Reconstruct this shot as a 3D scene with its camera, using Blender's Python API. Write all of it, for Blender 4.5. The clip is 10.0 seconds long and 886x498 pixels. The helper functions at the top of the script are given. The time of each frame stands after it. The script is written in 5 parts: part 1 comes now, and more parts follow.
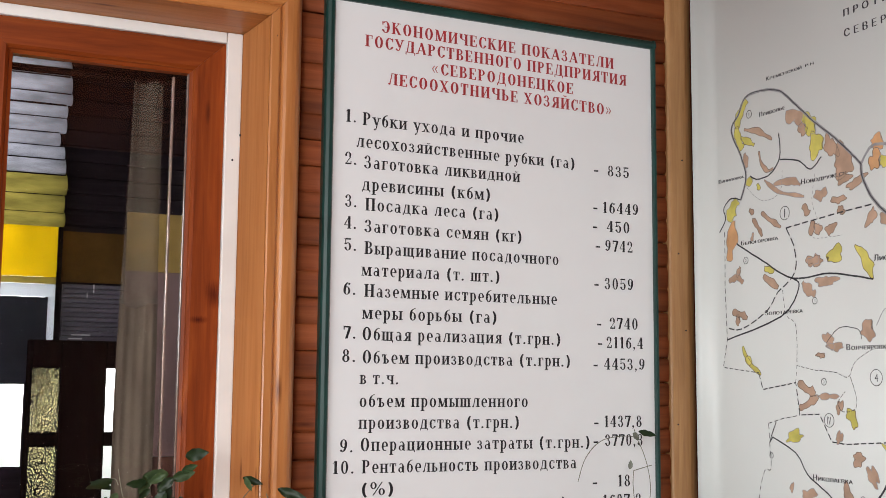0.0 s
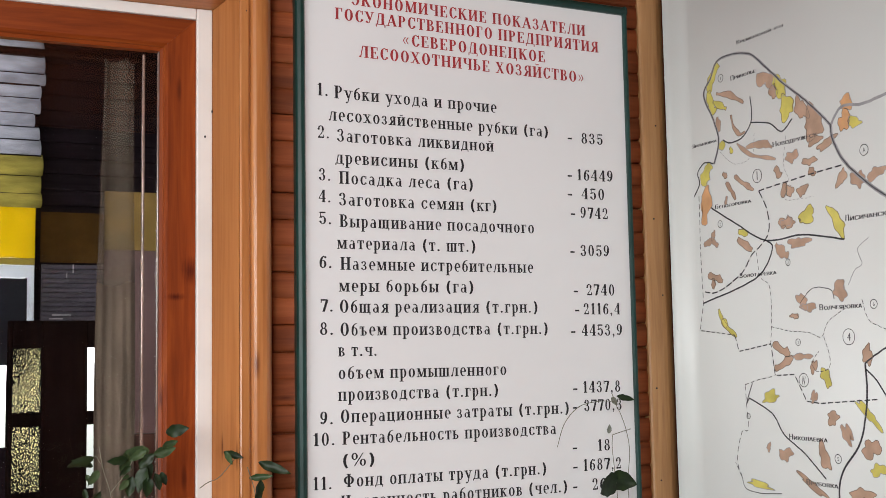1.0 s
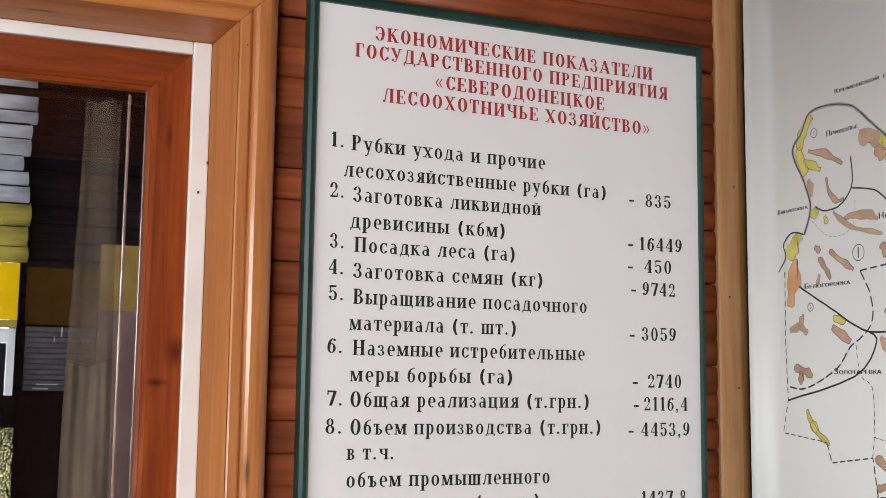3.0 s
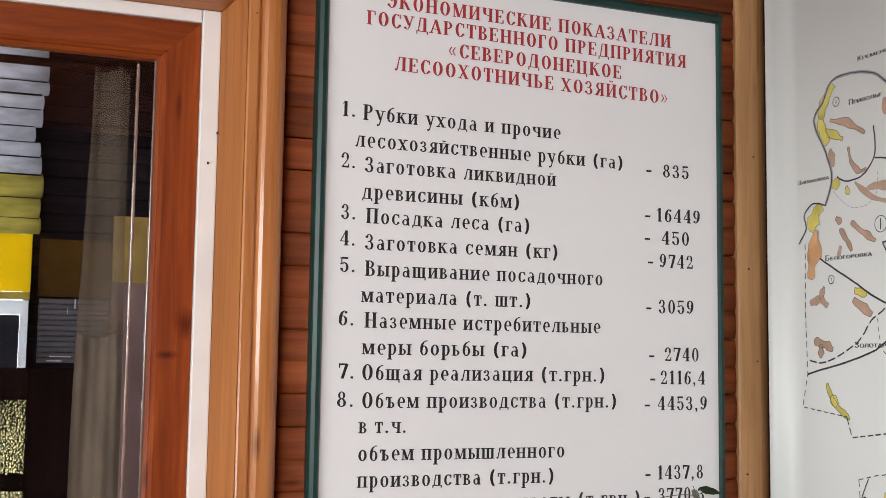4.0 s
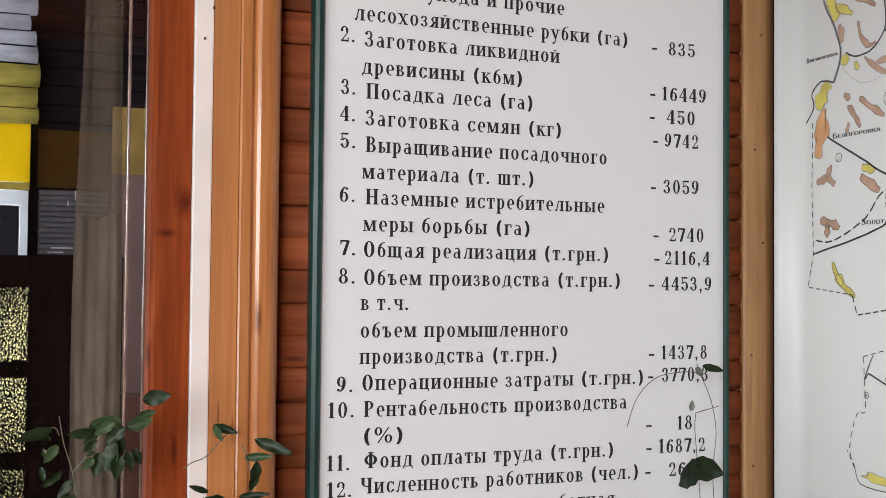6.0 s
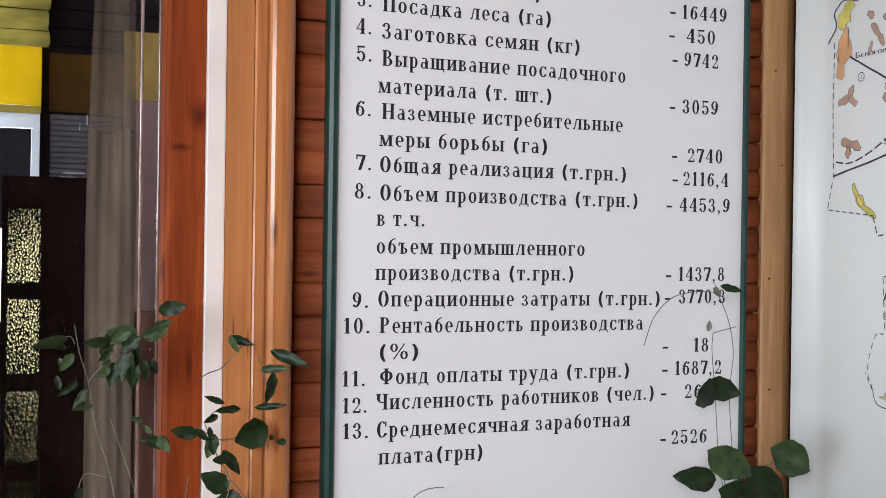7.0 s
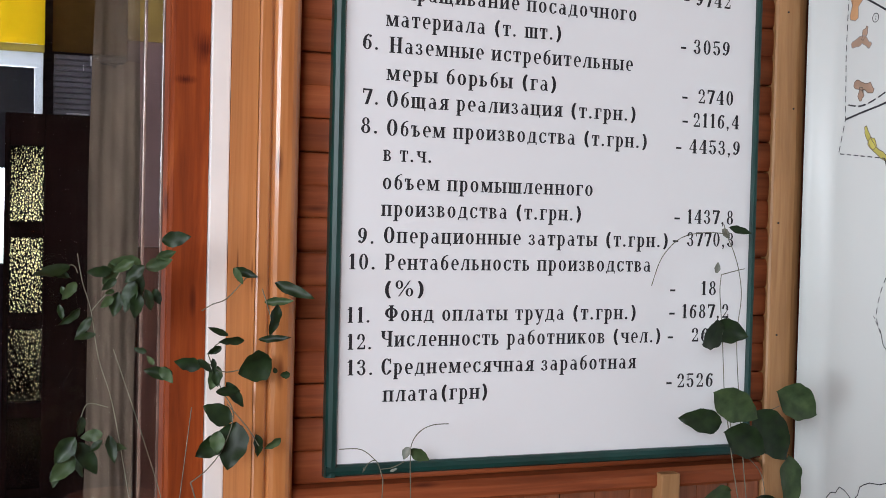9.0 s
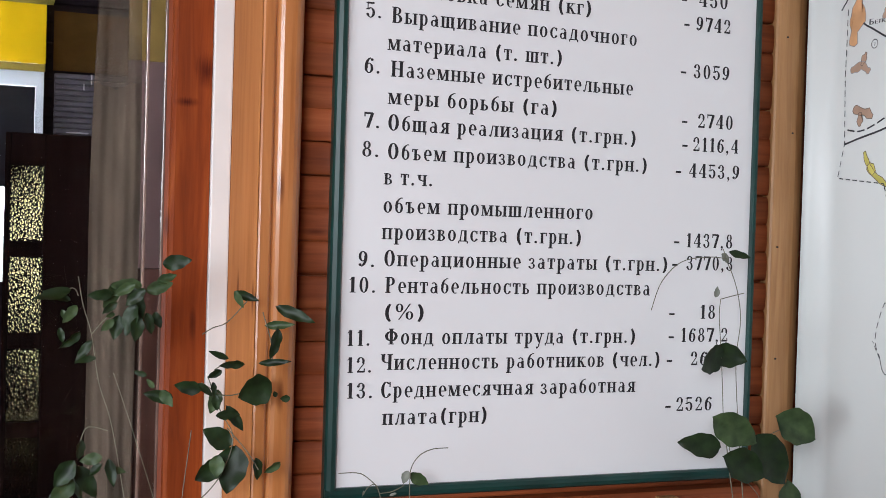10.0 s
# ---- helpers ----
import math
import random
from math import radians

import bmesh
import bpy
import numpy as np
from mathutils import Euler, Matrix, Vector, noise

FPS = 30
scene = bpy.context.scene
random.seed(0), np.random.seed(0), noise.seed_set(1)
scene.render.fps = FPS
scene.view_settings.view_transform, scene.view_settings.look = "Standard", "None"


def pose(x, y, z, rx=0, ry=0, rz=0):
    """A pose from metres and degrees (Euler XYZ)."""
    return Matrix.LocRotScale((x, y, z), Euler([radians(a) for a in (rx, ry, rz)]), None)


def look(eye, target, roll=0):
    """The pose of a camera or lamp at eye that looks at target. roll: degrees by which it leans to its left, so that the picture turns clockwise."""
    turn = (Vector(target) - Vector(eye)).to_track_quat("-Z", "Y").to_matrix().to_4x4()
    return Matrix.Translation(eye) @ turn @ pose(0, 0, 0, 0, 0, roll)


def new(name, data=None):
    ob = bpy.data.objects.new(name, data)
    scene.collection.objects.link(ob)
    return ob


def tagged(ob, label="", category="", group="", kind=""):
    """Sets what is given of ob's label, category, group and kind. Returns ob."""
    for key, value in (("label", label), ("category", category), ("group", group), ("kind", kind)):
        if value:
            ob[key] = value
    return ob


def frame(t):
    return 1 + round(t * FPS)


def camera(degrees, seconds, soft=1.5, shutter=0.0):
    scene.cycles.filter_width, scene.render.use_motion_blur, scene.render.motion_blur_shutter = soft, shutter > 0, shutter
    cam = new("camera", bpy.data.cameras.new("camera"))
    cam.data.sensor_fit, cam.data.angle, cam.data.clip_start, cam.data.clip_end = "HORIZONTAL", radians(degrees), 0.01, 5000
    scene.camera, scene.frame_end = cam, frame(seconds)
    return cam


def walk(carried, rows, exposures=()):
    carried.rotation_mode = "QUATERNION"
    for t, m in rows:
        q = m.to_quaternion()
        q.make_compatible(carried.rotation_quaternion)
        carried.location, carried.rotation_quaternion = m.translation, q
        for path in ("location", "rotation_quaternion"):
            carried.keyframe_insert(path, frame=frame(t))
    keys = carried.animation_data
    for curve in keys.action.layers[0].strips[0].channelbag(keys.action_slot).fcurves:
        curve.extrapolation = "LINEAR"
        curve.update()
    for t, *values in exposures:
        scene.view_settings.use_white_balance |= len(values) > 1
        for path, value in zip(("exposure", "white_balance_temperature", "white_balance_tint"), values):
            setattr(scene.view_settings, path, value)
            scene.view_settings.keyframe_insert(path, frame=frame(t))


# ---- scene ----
cam = camera(41.5, 10.0, soft=0.85)
PATH = [
    (0, (-0.786, -2.282, 1.503), (0.04, -0.475, 1.737), 0.5),
    (0.5, (-0.783, -2.302, 1.52), (0.062, -0.503, 1.743), -0.5),
    (1, (-0.763, -2.305, 1.502), (0.081, -0.501, 1.686), -1.0),
    (1.5, (-0.633, -2.121, 1.542), (0.182, -0.303, 1.707), -0.7),
    (2, (-0.585, -1.979, 1.586), (0.208, -0.154, 1.783), -1.2),
    (2.5, (-0.579, -1.966, 1.624), (0.208, -0.143, 1.86), 0.2),
    (3.8, (-0.527, -1.943, 1.634), (0.19, -0.088, 1.843), 0.7),
    (4, (-0.533, -1.938, 1.633), (0.189, -0.083, 1.823), 0.8),
    (4.5, (-0.531, -1.938, 1.642), (0.196, -0.081, 1.793), -0.0),
    (5, (-0.507, -1.934, 1.606), (0.215, -0.074, 1.734), -0.4),
    (6.5, (-0.522, -1.902, 1.516), (0.194, -0.035, 1.548), 0.9),
    (7, (-0.524, -1.89, 1.472), (0.184, -0.019, 1.469), 0.8),
    (7.5, (-0.518, -1.88, 1.437), (0.203, -0.014, 1.397), 1.5),
    (8, (-0.515, -1.876, 1.424), (0.199, -0.009, 1.363), 1.8),
    (8.5, (-0.52, -1.872, 1.414), (0.186, -0.002, 1.354), 1.5),
    (9, (-0.521, -1.871, 1.413), (0.182, 0.001, 1.361), 1.4),
    (9.5, (-0.528, -1.869, 1.416), (0.174, 0.003, 1.358), 1.5),
    (10, (-0.53, -1.87, 1.431), (0.18, 0.0, 1.401), 1.7),
]
walk(cam, [(t, look(eye, target, roll)) for t, eye, target, roll in PATH],
     [(0, 0.19, 6480, 7), (5.2, 0.19, 6480, 7), (6.6, 0.21, 6150, 7), (7.6, 0.22, 6000, 8), (10, 0.22, 6000, 8)])

# ---- world, light ----
world = bpy.data.worlds.new("sky")
world.use_nodes = True
scene.world = world
sky = world.node_tree.nodes.new("ShaderNodeTexSky")
sky.sky_type, sky.sun_disc = "NISHITA", False
sky.sun_elevation, sky.sun_rotation = radians(38), radians(200)
world.node_tree.links.new(sky.outputs[0], world.node_tree.nodes["Background"].inputs[0])
world.node_tree.nodes["Background"].inputs[1].default_value = 0.10


def window_light(name, m, width, height, watts, colour):
    lamp = bpy.data.lights.new(name, "AREA")
    lamp.shape, lamp.size, lamp.size_y, lamp.energy, lamp.color = "RECTANGLE", width, height, watts, colour
    ob = new(name, lamp)
    ob.matrix_world = m
    return ob


window_light("daylight_back", look((-2.0, -3.78, 2.02), (-2.0, 0, 1.6)), 1.5, 0.95, 94, (0.97, 0.97, 1.0))
window_light("daylight_side", look((-2.98, -1.9, 1.00), (0, -1.9, 0.95)), 2.1, 1.2, 70, (0.93, 0.96, 1.0))


# ---- materials ----
def material(name, rough=0.5, metal=0.0):
    m = bpy.data.materials.new(name)
    m.use_nodes = True
    nt = m.node_tree
    b = nt.nodes["Principled BSDF"]
    b.inputs["Roughness"].default_value, b.inputs["Metallic"].default_value = rough, metal
    return m, nt, b


def node(nt, kind, **values):
    n = nt.nodes.new(kind)
    for k, v in values.items():
        n.inputs[k.replace("_", " ")].default_value = v
    return n


def ramp(nt, source, stops):
    r = nt.nodes.new("ShaderNodeValToRGB")
    while len(r.color_ramp.elements) < len(stops):
        r.color_ramp.elements.new(0.5)
    for e, (p, c) in zip(r.color_ramp.elements, stops):
        e.position, e.color = p, (*c, 1)
    nt.links.new(source, r.inputs[0])
    return r.outputs[0]


def coords(nt, scale, offset_random=True):
    tc = nt.nodes.new("ShaderNodeNewGeometry")
    mp = nt.nodes.new("ShaderNodeMapping")
    mp.inputs["Scale"].default_value = scale
    nt.links.new(tc.outputs["Position"], mp.inputs[0])
    if offset_random:
        info = nt.nodes.new("ShaderNodeObjectInfo")
        mul = nt.nodes.new("ShaderNodeVectorMath")
        mul.operation = "SCALE"
        mul.inputs[0].default_value = (7.0, 5.0, 9.0)
        nt.links.new(info.outputs["Random"], mul.inputs["Scale"])
        nt.links.new(mul.outputs[0], mp.inputs["Location"])
    return mp.outputs[0]


def bump(nt, b, source, strength, distance):
    n = node(nt, "ShaderNodeBump", Strength=strength, Distance=distance)
    nt.links.new(source, n.inputs["Height"])
    nt.links.new(n.outputs[0], b.inputs["Normal"])


def wood(name, dark, mid, light, axis, rough=0.35, knots=True, vary=0.25, coat=0.1, gloss=0.5):
    """Varnished softwood with its grain along an axis."""
    m, nt, b = material(name, rough)
    along = {"x": (1.6, 26, 26), "z": (26, 26, 1.6)}[axis]
    v = coords(nt, along)
    n1 = node(nt, "ShaderNodeTexNoise", Scale=2.2, Detail=6, Roughness=0.6, Distortion=0.6)
    nt.links.new(v, n1.inputs["Vector"])
    base = ramp(nt, n1.outputs[0], [(0.25, dark), (0.5, mid), (0.78, light)])
    v2 = coords(nt, tuple(0.22 * s for s in along))
    n2 = node(nt, "ShaderNodeTexNoise", Scale=1.5, Detail=3)
    nt.links.new(v2, n2.inputs["Vector"])
    tone = ramp(nt, n2.outputs[0], [(0.3, (1 - vary,) * 3), (0.7, (1 + vary * 0.5,) * 3)])
    mix = nt.nodes.new("ShaderNodeMix")
    mix.data_type, mix.blend_type = "RGBA", "MULTIPLY"
    mix.inputs[0].default_value = 1.0
    nt.links.new(base, mix.inputs[6])
    nt.links.new(tone, mix.inputs[7])
    out = mix.outputs[2]
    if knots:
        vk = coords(nt, {"x": (2.0, 9, 9), "z": (9, 9, 2.0)}[axis])
        vo = node(nt, "ShaderNodeTexVoronoi", Scale=1.9)
        nt.links.new(vk, vo.inputs["Vector"])
        spot = ramp(nt, vo.outputs["Distance"], [(0.03, (0.25, 0.14, 0.1)), (0.13, (1, 1, 1))])
        mk = nt.nodes.new("ShaderNodeMix")
        mk.data_type, mk.blend_type = "RGBA", "MULTIPLY"
        mk.inputs[0].default_value = 0.8
        nt.links.new(out, mk.inputs[6])
        nt.links.new(spot, mk.inputs[7])
        out = mk.outputs[2]
    nt.links.new(out, b.inputs["Base Color"])
    bump(nt, b, n1.outputs[0], 0.25, 0.002)
    b.inputs["Coat Weight"].default_value, b.inputs["Coat Roughness"].default_value = coat, 0.25
    b.inputs["Specular IOR Level"].default_value = gloss
    return m


def dark_knot(m, centre, size):
    """A dark knot with a soft rim in a wood, at its place on the timber."""
    nt = m.node_tree
    b = nt.nodes["Principled BSDF"]
    geo, sub = nt.nodes.new("ShaderNodeNewGeometry"), nt.nodes.new("ShaderNodeVectorMath")
    sub.operation = "SUBTRACT"
    sub.inputs[1].default_value = centre
    div, ln = nt.nodes.new("ShaderNodeVectorMath"), nt.nodes.new("ShaderNodeVectorMath")
    div.operation, ln.operation = "DIVIDE", "LENGTH"
    div.inputs[1].default_value = size
    wob = node(nt, "ShaderNodeTexNoise", Scale=38, Detail=3)
    add = nt.nodes.new("ShaderNodeMath")
    add.operation = "MULTIPLY_ADD"
    add.inputs[1].default_value = 0.7
    nt.links.new(geo.outputs["Position"], sub.inputs[0])
    nt.links.new(sub.outputs[0], div.inputs[0])
    nt.links.new(div.outputs[0], ln.inputs[0])
    nt.links.new(wob.outputs[0], add.inputs[0])
    nt.links.new(ln.outputs["Value"], add.inputs[2])
    tone = ramp(nt, add.outputs[0], [(0.42, (0.34, 0.22, 0.2)), (0.72, (0.7, 0.6, 0.56)), (1.0, (1, 1, 1))])
    mix = nt.nodes.new("ShaderNodeMix")
    mix.data_type, mix.blend_type = "RGBA", "MULTIPLY"
    mix.inputs[0].default_value = 1.0
    nt.links.new(b.inputs["Base Color"].links[0].from_socket, mix.inputs[6])
    nt.links.new(tone, mix.inputs[7])
    nt.links.new(mix.outputs[2], b.inputs["Base Color"])


def plain(name, colour, rough=0.5, metal=0.0, vary=0.06, scale=30, bumpy=0.05, axis=None):
    m, nt, b = material(name, rough, metal)
    n = node(nt, "ShaderNodeTexNoise", Scale=scale, Detail=5)
    nt.links.new(coords(nt, axis or (1, 1, 1)), n.inputs["Vector"])
    lo = tuple(c * (1 - vary) for c in colour)
    hi = tuple(min(1, c * (1 + vary)) for c in colour)
    nt.links.new(ramp(nt, n.outputs[0], [(0.3, lo), (0.7, hi)]), b.inputs["Base Color"])
    if bumpy:
        bump(nt, b, n.outputs[0], bumpy, 0.002)
    return m


SIDING = wood("red_stained_siding", (0.155, 0.032, 0.009), (0.265, 0.063, 0.019), (0.375, 0.108, 0.036), "x", 0.5, vary=0.45, coat=0.03, gloss=0.3)
SIDING_UPRIGHT = wood("red_stained_boards", (0.13, 0.035, 0.013), (0.22, 0.065, 0.024), (0.31, 0.105, 0.042), "z", 0.4)
CASING = wood("golden_varnished_pine", (0.335, 0.112, 0.027), (0.450, 0.166, 0.046), (0.535, 0.225, 0.073), "z", 0.38, vary=0.22, coat=0.5, gloss=0.4)
CASING.node_tree.nodes["Principled BSDF"].inputs["Coat Roughness"].default_value = 0.14
CASING_HEAD = wood("golden_varnished_pine_head", (0.335, 0.112, 0.027), (0.450, 0.166, 0.046), (0.535, 0.225, 0.073), "x", 0.42, vary=0.16, coat=0.0, gloss=0.25)
CASING_MATT = wood("golden_pine_lining", (0.36, 0.130, 0.036), (0.445, 0.170, 0.052), (0.50, 0.205, 0.068), "z", 0.7, vary=0.16, coat=0.0, gloss=0.08)
SASH = wood("orange_varnished_pine", (0.125, 0.021, 0.004), (0.215, 0.040, 0.007), (0.305, 0.070, 0.012), "z", 0.45, vary=0.4, coat=0.03, gloss=0.15)
dark_knot(SASH, (-0.208, 0.127, 1.690), (0.034, 0.06, 0.050))
dark_knot(SASH, (-0.240, 0.127, 1.636), (0.034, 0.06, 0.014))
SASH_HEAD = wood("orange_varnished_pine_rail", (0.125, 0.021, 0.004), (0.215, 0.040, 0.007), (0.305, 0.070, 0.012), "x", 0.45, vary=0.4, coat=0.03, gloss=0.15)
POST = wood("pale_pine", (0.27, 0.128, 0.045), (0.38, 0.195, 0.076), (0.47, 0.265, 0.115), "z", 0.5, vary=0.18)
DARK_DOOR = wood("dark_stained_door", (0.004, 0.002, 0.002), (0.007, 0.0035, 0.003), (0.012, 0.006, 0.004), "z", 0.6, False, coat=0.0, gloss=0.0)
DARK_SIDING = wood("near_black_siding", (0.008, 0.0058, 0.0072), (0.012, 0.0085, 0.0105), (0.019, 0.0135, 0.016), "x", 0.6, False, coat=0.0, gloss=0.0)
FLOOR = wood("floorboard", (0.07, 0.035, 0.02), (0.11, 0.055, 0.03), (0.15, 0.08, 0.045), "x", 0.4)
WHITE_STRIP = plain("white_painted_strip", (0.74, 0.71, 0.68), 0.5, vary=0.05, scale=9, bumpy=0.02)
GREEN = plain("green_lacquered_frame", (0.006, 0.036, 0.030), 0.36, vary=0.3, scale=14, bumpy=0.03)
PANEL = plain("white_board_face", (0.76, 0.758, 0.762), 0.38, vary=0.012, scale=3, bumpy=0.01)
SHEET = plain("white_map_face", (0.655, 0.68, 0.66), 0.42, vary=0.02, scale=2.5, bumpy=0.015)
BLACK = plain("black_lettering", (0.010, 0.009, 0.012), 0.6, vary=0.2, bumpy=0)
RED = plain("red_lettering", (0.36, 0.028, 0.034), 0.5, vary=0.12, bumpy=0)
INK = plain("map_ink", (0.035, 0.035, 0.042), 0.6, vary=0.3, scale=40, bumpy=0)
GREY_INK = plain("faint_map_ink", (0.30, 0.30, 0.31), 0.6, vary=0.2, scale=40, bumpy=0)
OUTLINE_INK = plain("brown_outline_ink", (0.16, 0.12, 0.09), 0.6, vary=0.3, scale=40, bumpy=0)
BROWN_WASH = plain("brown_wash", (0.43, 0.285, 0.20), 0.6, vary=0.2, scale=25, bumpy=0)
ORANGE_WASH = plain("orange_wash", (0.62, 0.34, 0.16), 0.6, vary=0.16, scale=25, bumpy=0)
YELLOW_WASH = plain("yellow_wash", (0.56, 0.50, 0.11), 0.6, vary=0.2, scale=25, bumpy=0)
PLASTER = plain("ceiling_paint", (0.7, 0.68, 0.64), 0.7, vary=0.05, scale=4)
CLAY = plain("terracotta", (0.36, 0.14, 0.07), 0.8, vary=0.2, scale=20)
SOIL = plain("potting_soil", (0.03, 0.02, 0.014), 0.9, vary=0.4, scale=80, bumpy=0.6)
STEM = plain("plant_stem", (0.13, 0.125, 0.085), 0.6, vary=0.3, scale=60, bumpy=0)


def leaf_material(name, lo, hi):
    m, nt, b = material(name, 0.45)
    b.inputs["Specular IOR Level"].default_value = 0.3
    n = node(nt, "ShaderNodeTexNoise", Scale=45, Detail=4)
    nt.links.new(coords(nt, (1, 1, 1)), n.inputs["Vector"])
    nt.links.new(ramp(nt, n.outputs[0], [(0.3, lo), (0.7, hi)]), b.inputs["Base Color"])
    bump(nt, b, n.outputs[0], 0.2, 0.002)
    return m


LEAF = leaf_material("leaf_green", (0.005, 0.012, 0.0035), (0.016, 0.034, 0.009))
LEAF_PALE = leaf_material("leaf_pale_green", (0.018, 0.036, 0.012), (0.058, 0.092, 0.034))

LEAF_BUD = leaf_material("grey_green_bud", (0.10, 0.11, 0.085), (0.24, 0.25, 0.21))


def glass_material(name, rough, bumps=0.0, tint=(1, 1, 1)):
    m, nt, b = material(name, rough)
    b.inputs["Base Color"].default_value = (*tint, 1)
    b.inputs["Transmission Weight"].default_value = 1.0
    b.inputs["IOR"].default_value = 1.45
    if bumps:
        v = node(nt, "ShaderNodeTexVoronoi", Scale=190)
        nt.links.new(coords(nt, (1, 1, 0.7), False), v.inputs["Vector"])
        bump(nt, b, v.outputs["Distance"], bumps, 0.03)
    return m


GLASS = glass_material("window_glass", 0.0)
nt = GLASS.node_tree
# faint warm diffuse veil mixed in for reflected haze on the pane
veil, film_mix = nt.nodes.new("ShaderNodeBsdfDiffuse"), nt.nodes.new("ShaderNodeMixShader")
veil.inputs[0].default_value = (0.50, 0.33, 0.27, 1)
veil_noise = node(nt, "ShaderNodeTexNoise", Scale=3.0, Detail=5)
nt.links.new(coords(nt, (1.5, 1, 0.35), False), veil_noise.inputs["Vector"])
nt.links.new(ramp(nt, veil_noise.outputs[0], [(0.3, (0.0002, 0.0002, 0.0002)), (0.75, (0.002, 0.002, 0.002))]), film_mix.inputs[0])
nt.links.new(nt.nodes["Principled BSDF"].outputs[0], film_mix.inputs[1])
nt.links.new(veil.outputs[0], film_mix.inputs[2])
nt.links.new(film_mix.outputs[0], nt.nodes["Material Output"].inputs[0])
PATTERNED = glass_material("patterned_glass", 0.10, 0.65, (0.58, 0.49, 0.26))


def cloth_material(name, colour, thin, streak, through_share=0.5, lo=0.75, gathered=None):
    """Thin woven cloth: part of the light goes through it, part of the view too."""
    m, nt, b = material(name, 0.9)
    out = nt.nodes["Material Output"]
    n = node(nt, "ShaderNodeTexNoise", Scale=6, Detail=4)
    nt.links.new(coords(nt, streak, False), n.inputs["Vector"])
    col = ramp(nt, n.outputs[0], [(0.3, tuple(lo * c for c in colour)), (0.7, colour)])
    diff, tl, tp = (nt.nodes.new("ShaderNodeBsdf" + k) for k in ("Diffuse", "Translucent", "Transparent"))
    nt.links.new(col, diff.inputs[0])
    nt.links.new(col, tl.inputs[0])
    a, c = nt.nodes.new("ShaderNodeMixShader"), nt.nodes.new("ShaderNodeMixShader")
    a.inputs[0].default_value, c.inputs[0].default_value = through_share, thin
    nt.links.new(diff.outputs[0], a.inputs[1])
    nt.links.new(tl.outputs[0], a.inputs[2])
    nt.links.new(a.outputs[0], c.inputs[1])
    nt.links.new(tp.outputs[0], c.inputs[2])
    nt.links.new(c.outputs[0], out.inputs[0])
    if gathered:
        # gathered close below the first height, loose above the second
        sep = nt.nodes.new("ShaderNodeSeparateXYZ")
        geo, spread = nt.nodes.new("ShaderNodeNewGeometry"), nt.nodes.new("ShaderNodeMapRange")
        nt.links.new(geo.outputs["Position"], sep.inputs[0])
        nt.links.new(sep.outputs["Z"], spread.inputs["Value"])
        for k, v in zip(("From Min", "From Max", "To Min", "To Max"), (*gathered, 0.0, thin)):
            spread.inputs[k].default_value = v
        nt.links.new(spread.outputs[0], c.inputs[0])
    return m


SHEER = cloth_material("sheer_curtain", (0.092, 0.069, 0.051), 0.45, (5, 5, 1.6), 0.06, 0.74, (1.60, 1.80))
YELLOW_CLOTH = cloth_material("yellow_blind", (0.95, 0.72, 0.02), 0.0, (2, 2, 2))
PLEAT_CLOTH = cloth_material("white_blind", (0.34, 0.335, 0.39), 0.0, (2.2, 2, 7), 0.5, 0.5)


# ---- mesh helpers ----
def link(name, bm, mat, parent=None, label="", smooth=False):
    me = bpy.data.meshes.new(name)
    bm.normal_update()
    bm.to_mesh(me)
    bm.free()
    me.materials.append(mat)
    if smooth:
        for p in me.polygons:
            p.use_smooth = True
    ob = new(name, me)
    if parent:
        ob.parent = parent
    if label:
        tagged(ob, label)
    return ob


def part(name, bm, mat, parent, label="", smooth=False):
    return link(name, bm, mat, parent, label, smooth)


def thing(name, place, label, category, group="", kind=""):
    ob = new(name)
    ob.location = place
    ob.empty_display_size = 0.05
    bpy.context.view_layer.update()
    return tagged(ob, label, category, group, kind)


def box(lo, hi, bevel=0.0, bm=None):
    made = bm or bmesh.new()
    vs = [made.verts.new((x, y, z)) for x in (lo[0], hi[0]) for y in (lo[1], hi[1]) for z in (lo[2], hi[2])]
    fs = [made.faces.new([vs[i] for i in f]) for f in ((0, 1, 3, 2), (4, 6, 7, 5), (0, 4, 5, 1), (2, 3, 7, 6), (0, 2, 6, 4), (1, 5, 7, 3))]
    if bevel:
        bmesh.ops.bevel(made, geom=list({e for f in fs for e in f.edges}), offset=bevel, segments=2, affect="EDGES", profile=0.6)
    return made


def sweep(profile, a, b, axis):
    """A closed profile of (p, q) pairs drawn out along x (p=y, q=z), or along z (p=x, q=y)."""
    bm = bmesh.new()
    ends = []
    for s in (a, b):
        ends.append([bm.verts.new((s, p, q) if axis == "x" else (p, q, s)) for p, q in profile])
    n = len(profile)
    for i in range(n):
        bm.faces.new((ends[0][i], ends[0][(i + 1) % n], ends[1][(i + 1) % n], ends[1][i]))
    bm.faces.new(ends[0])
    bm.faces.new(ends[1][::-1])
    bmesh.ops.recalc_face_normals(bm, faces=bm.faces)
    return bm


def shell(name, lo, hi, mat, kind="structure"):
    return tagged(link(name, box(lo, hi), mat), kind=kind)


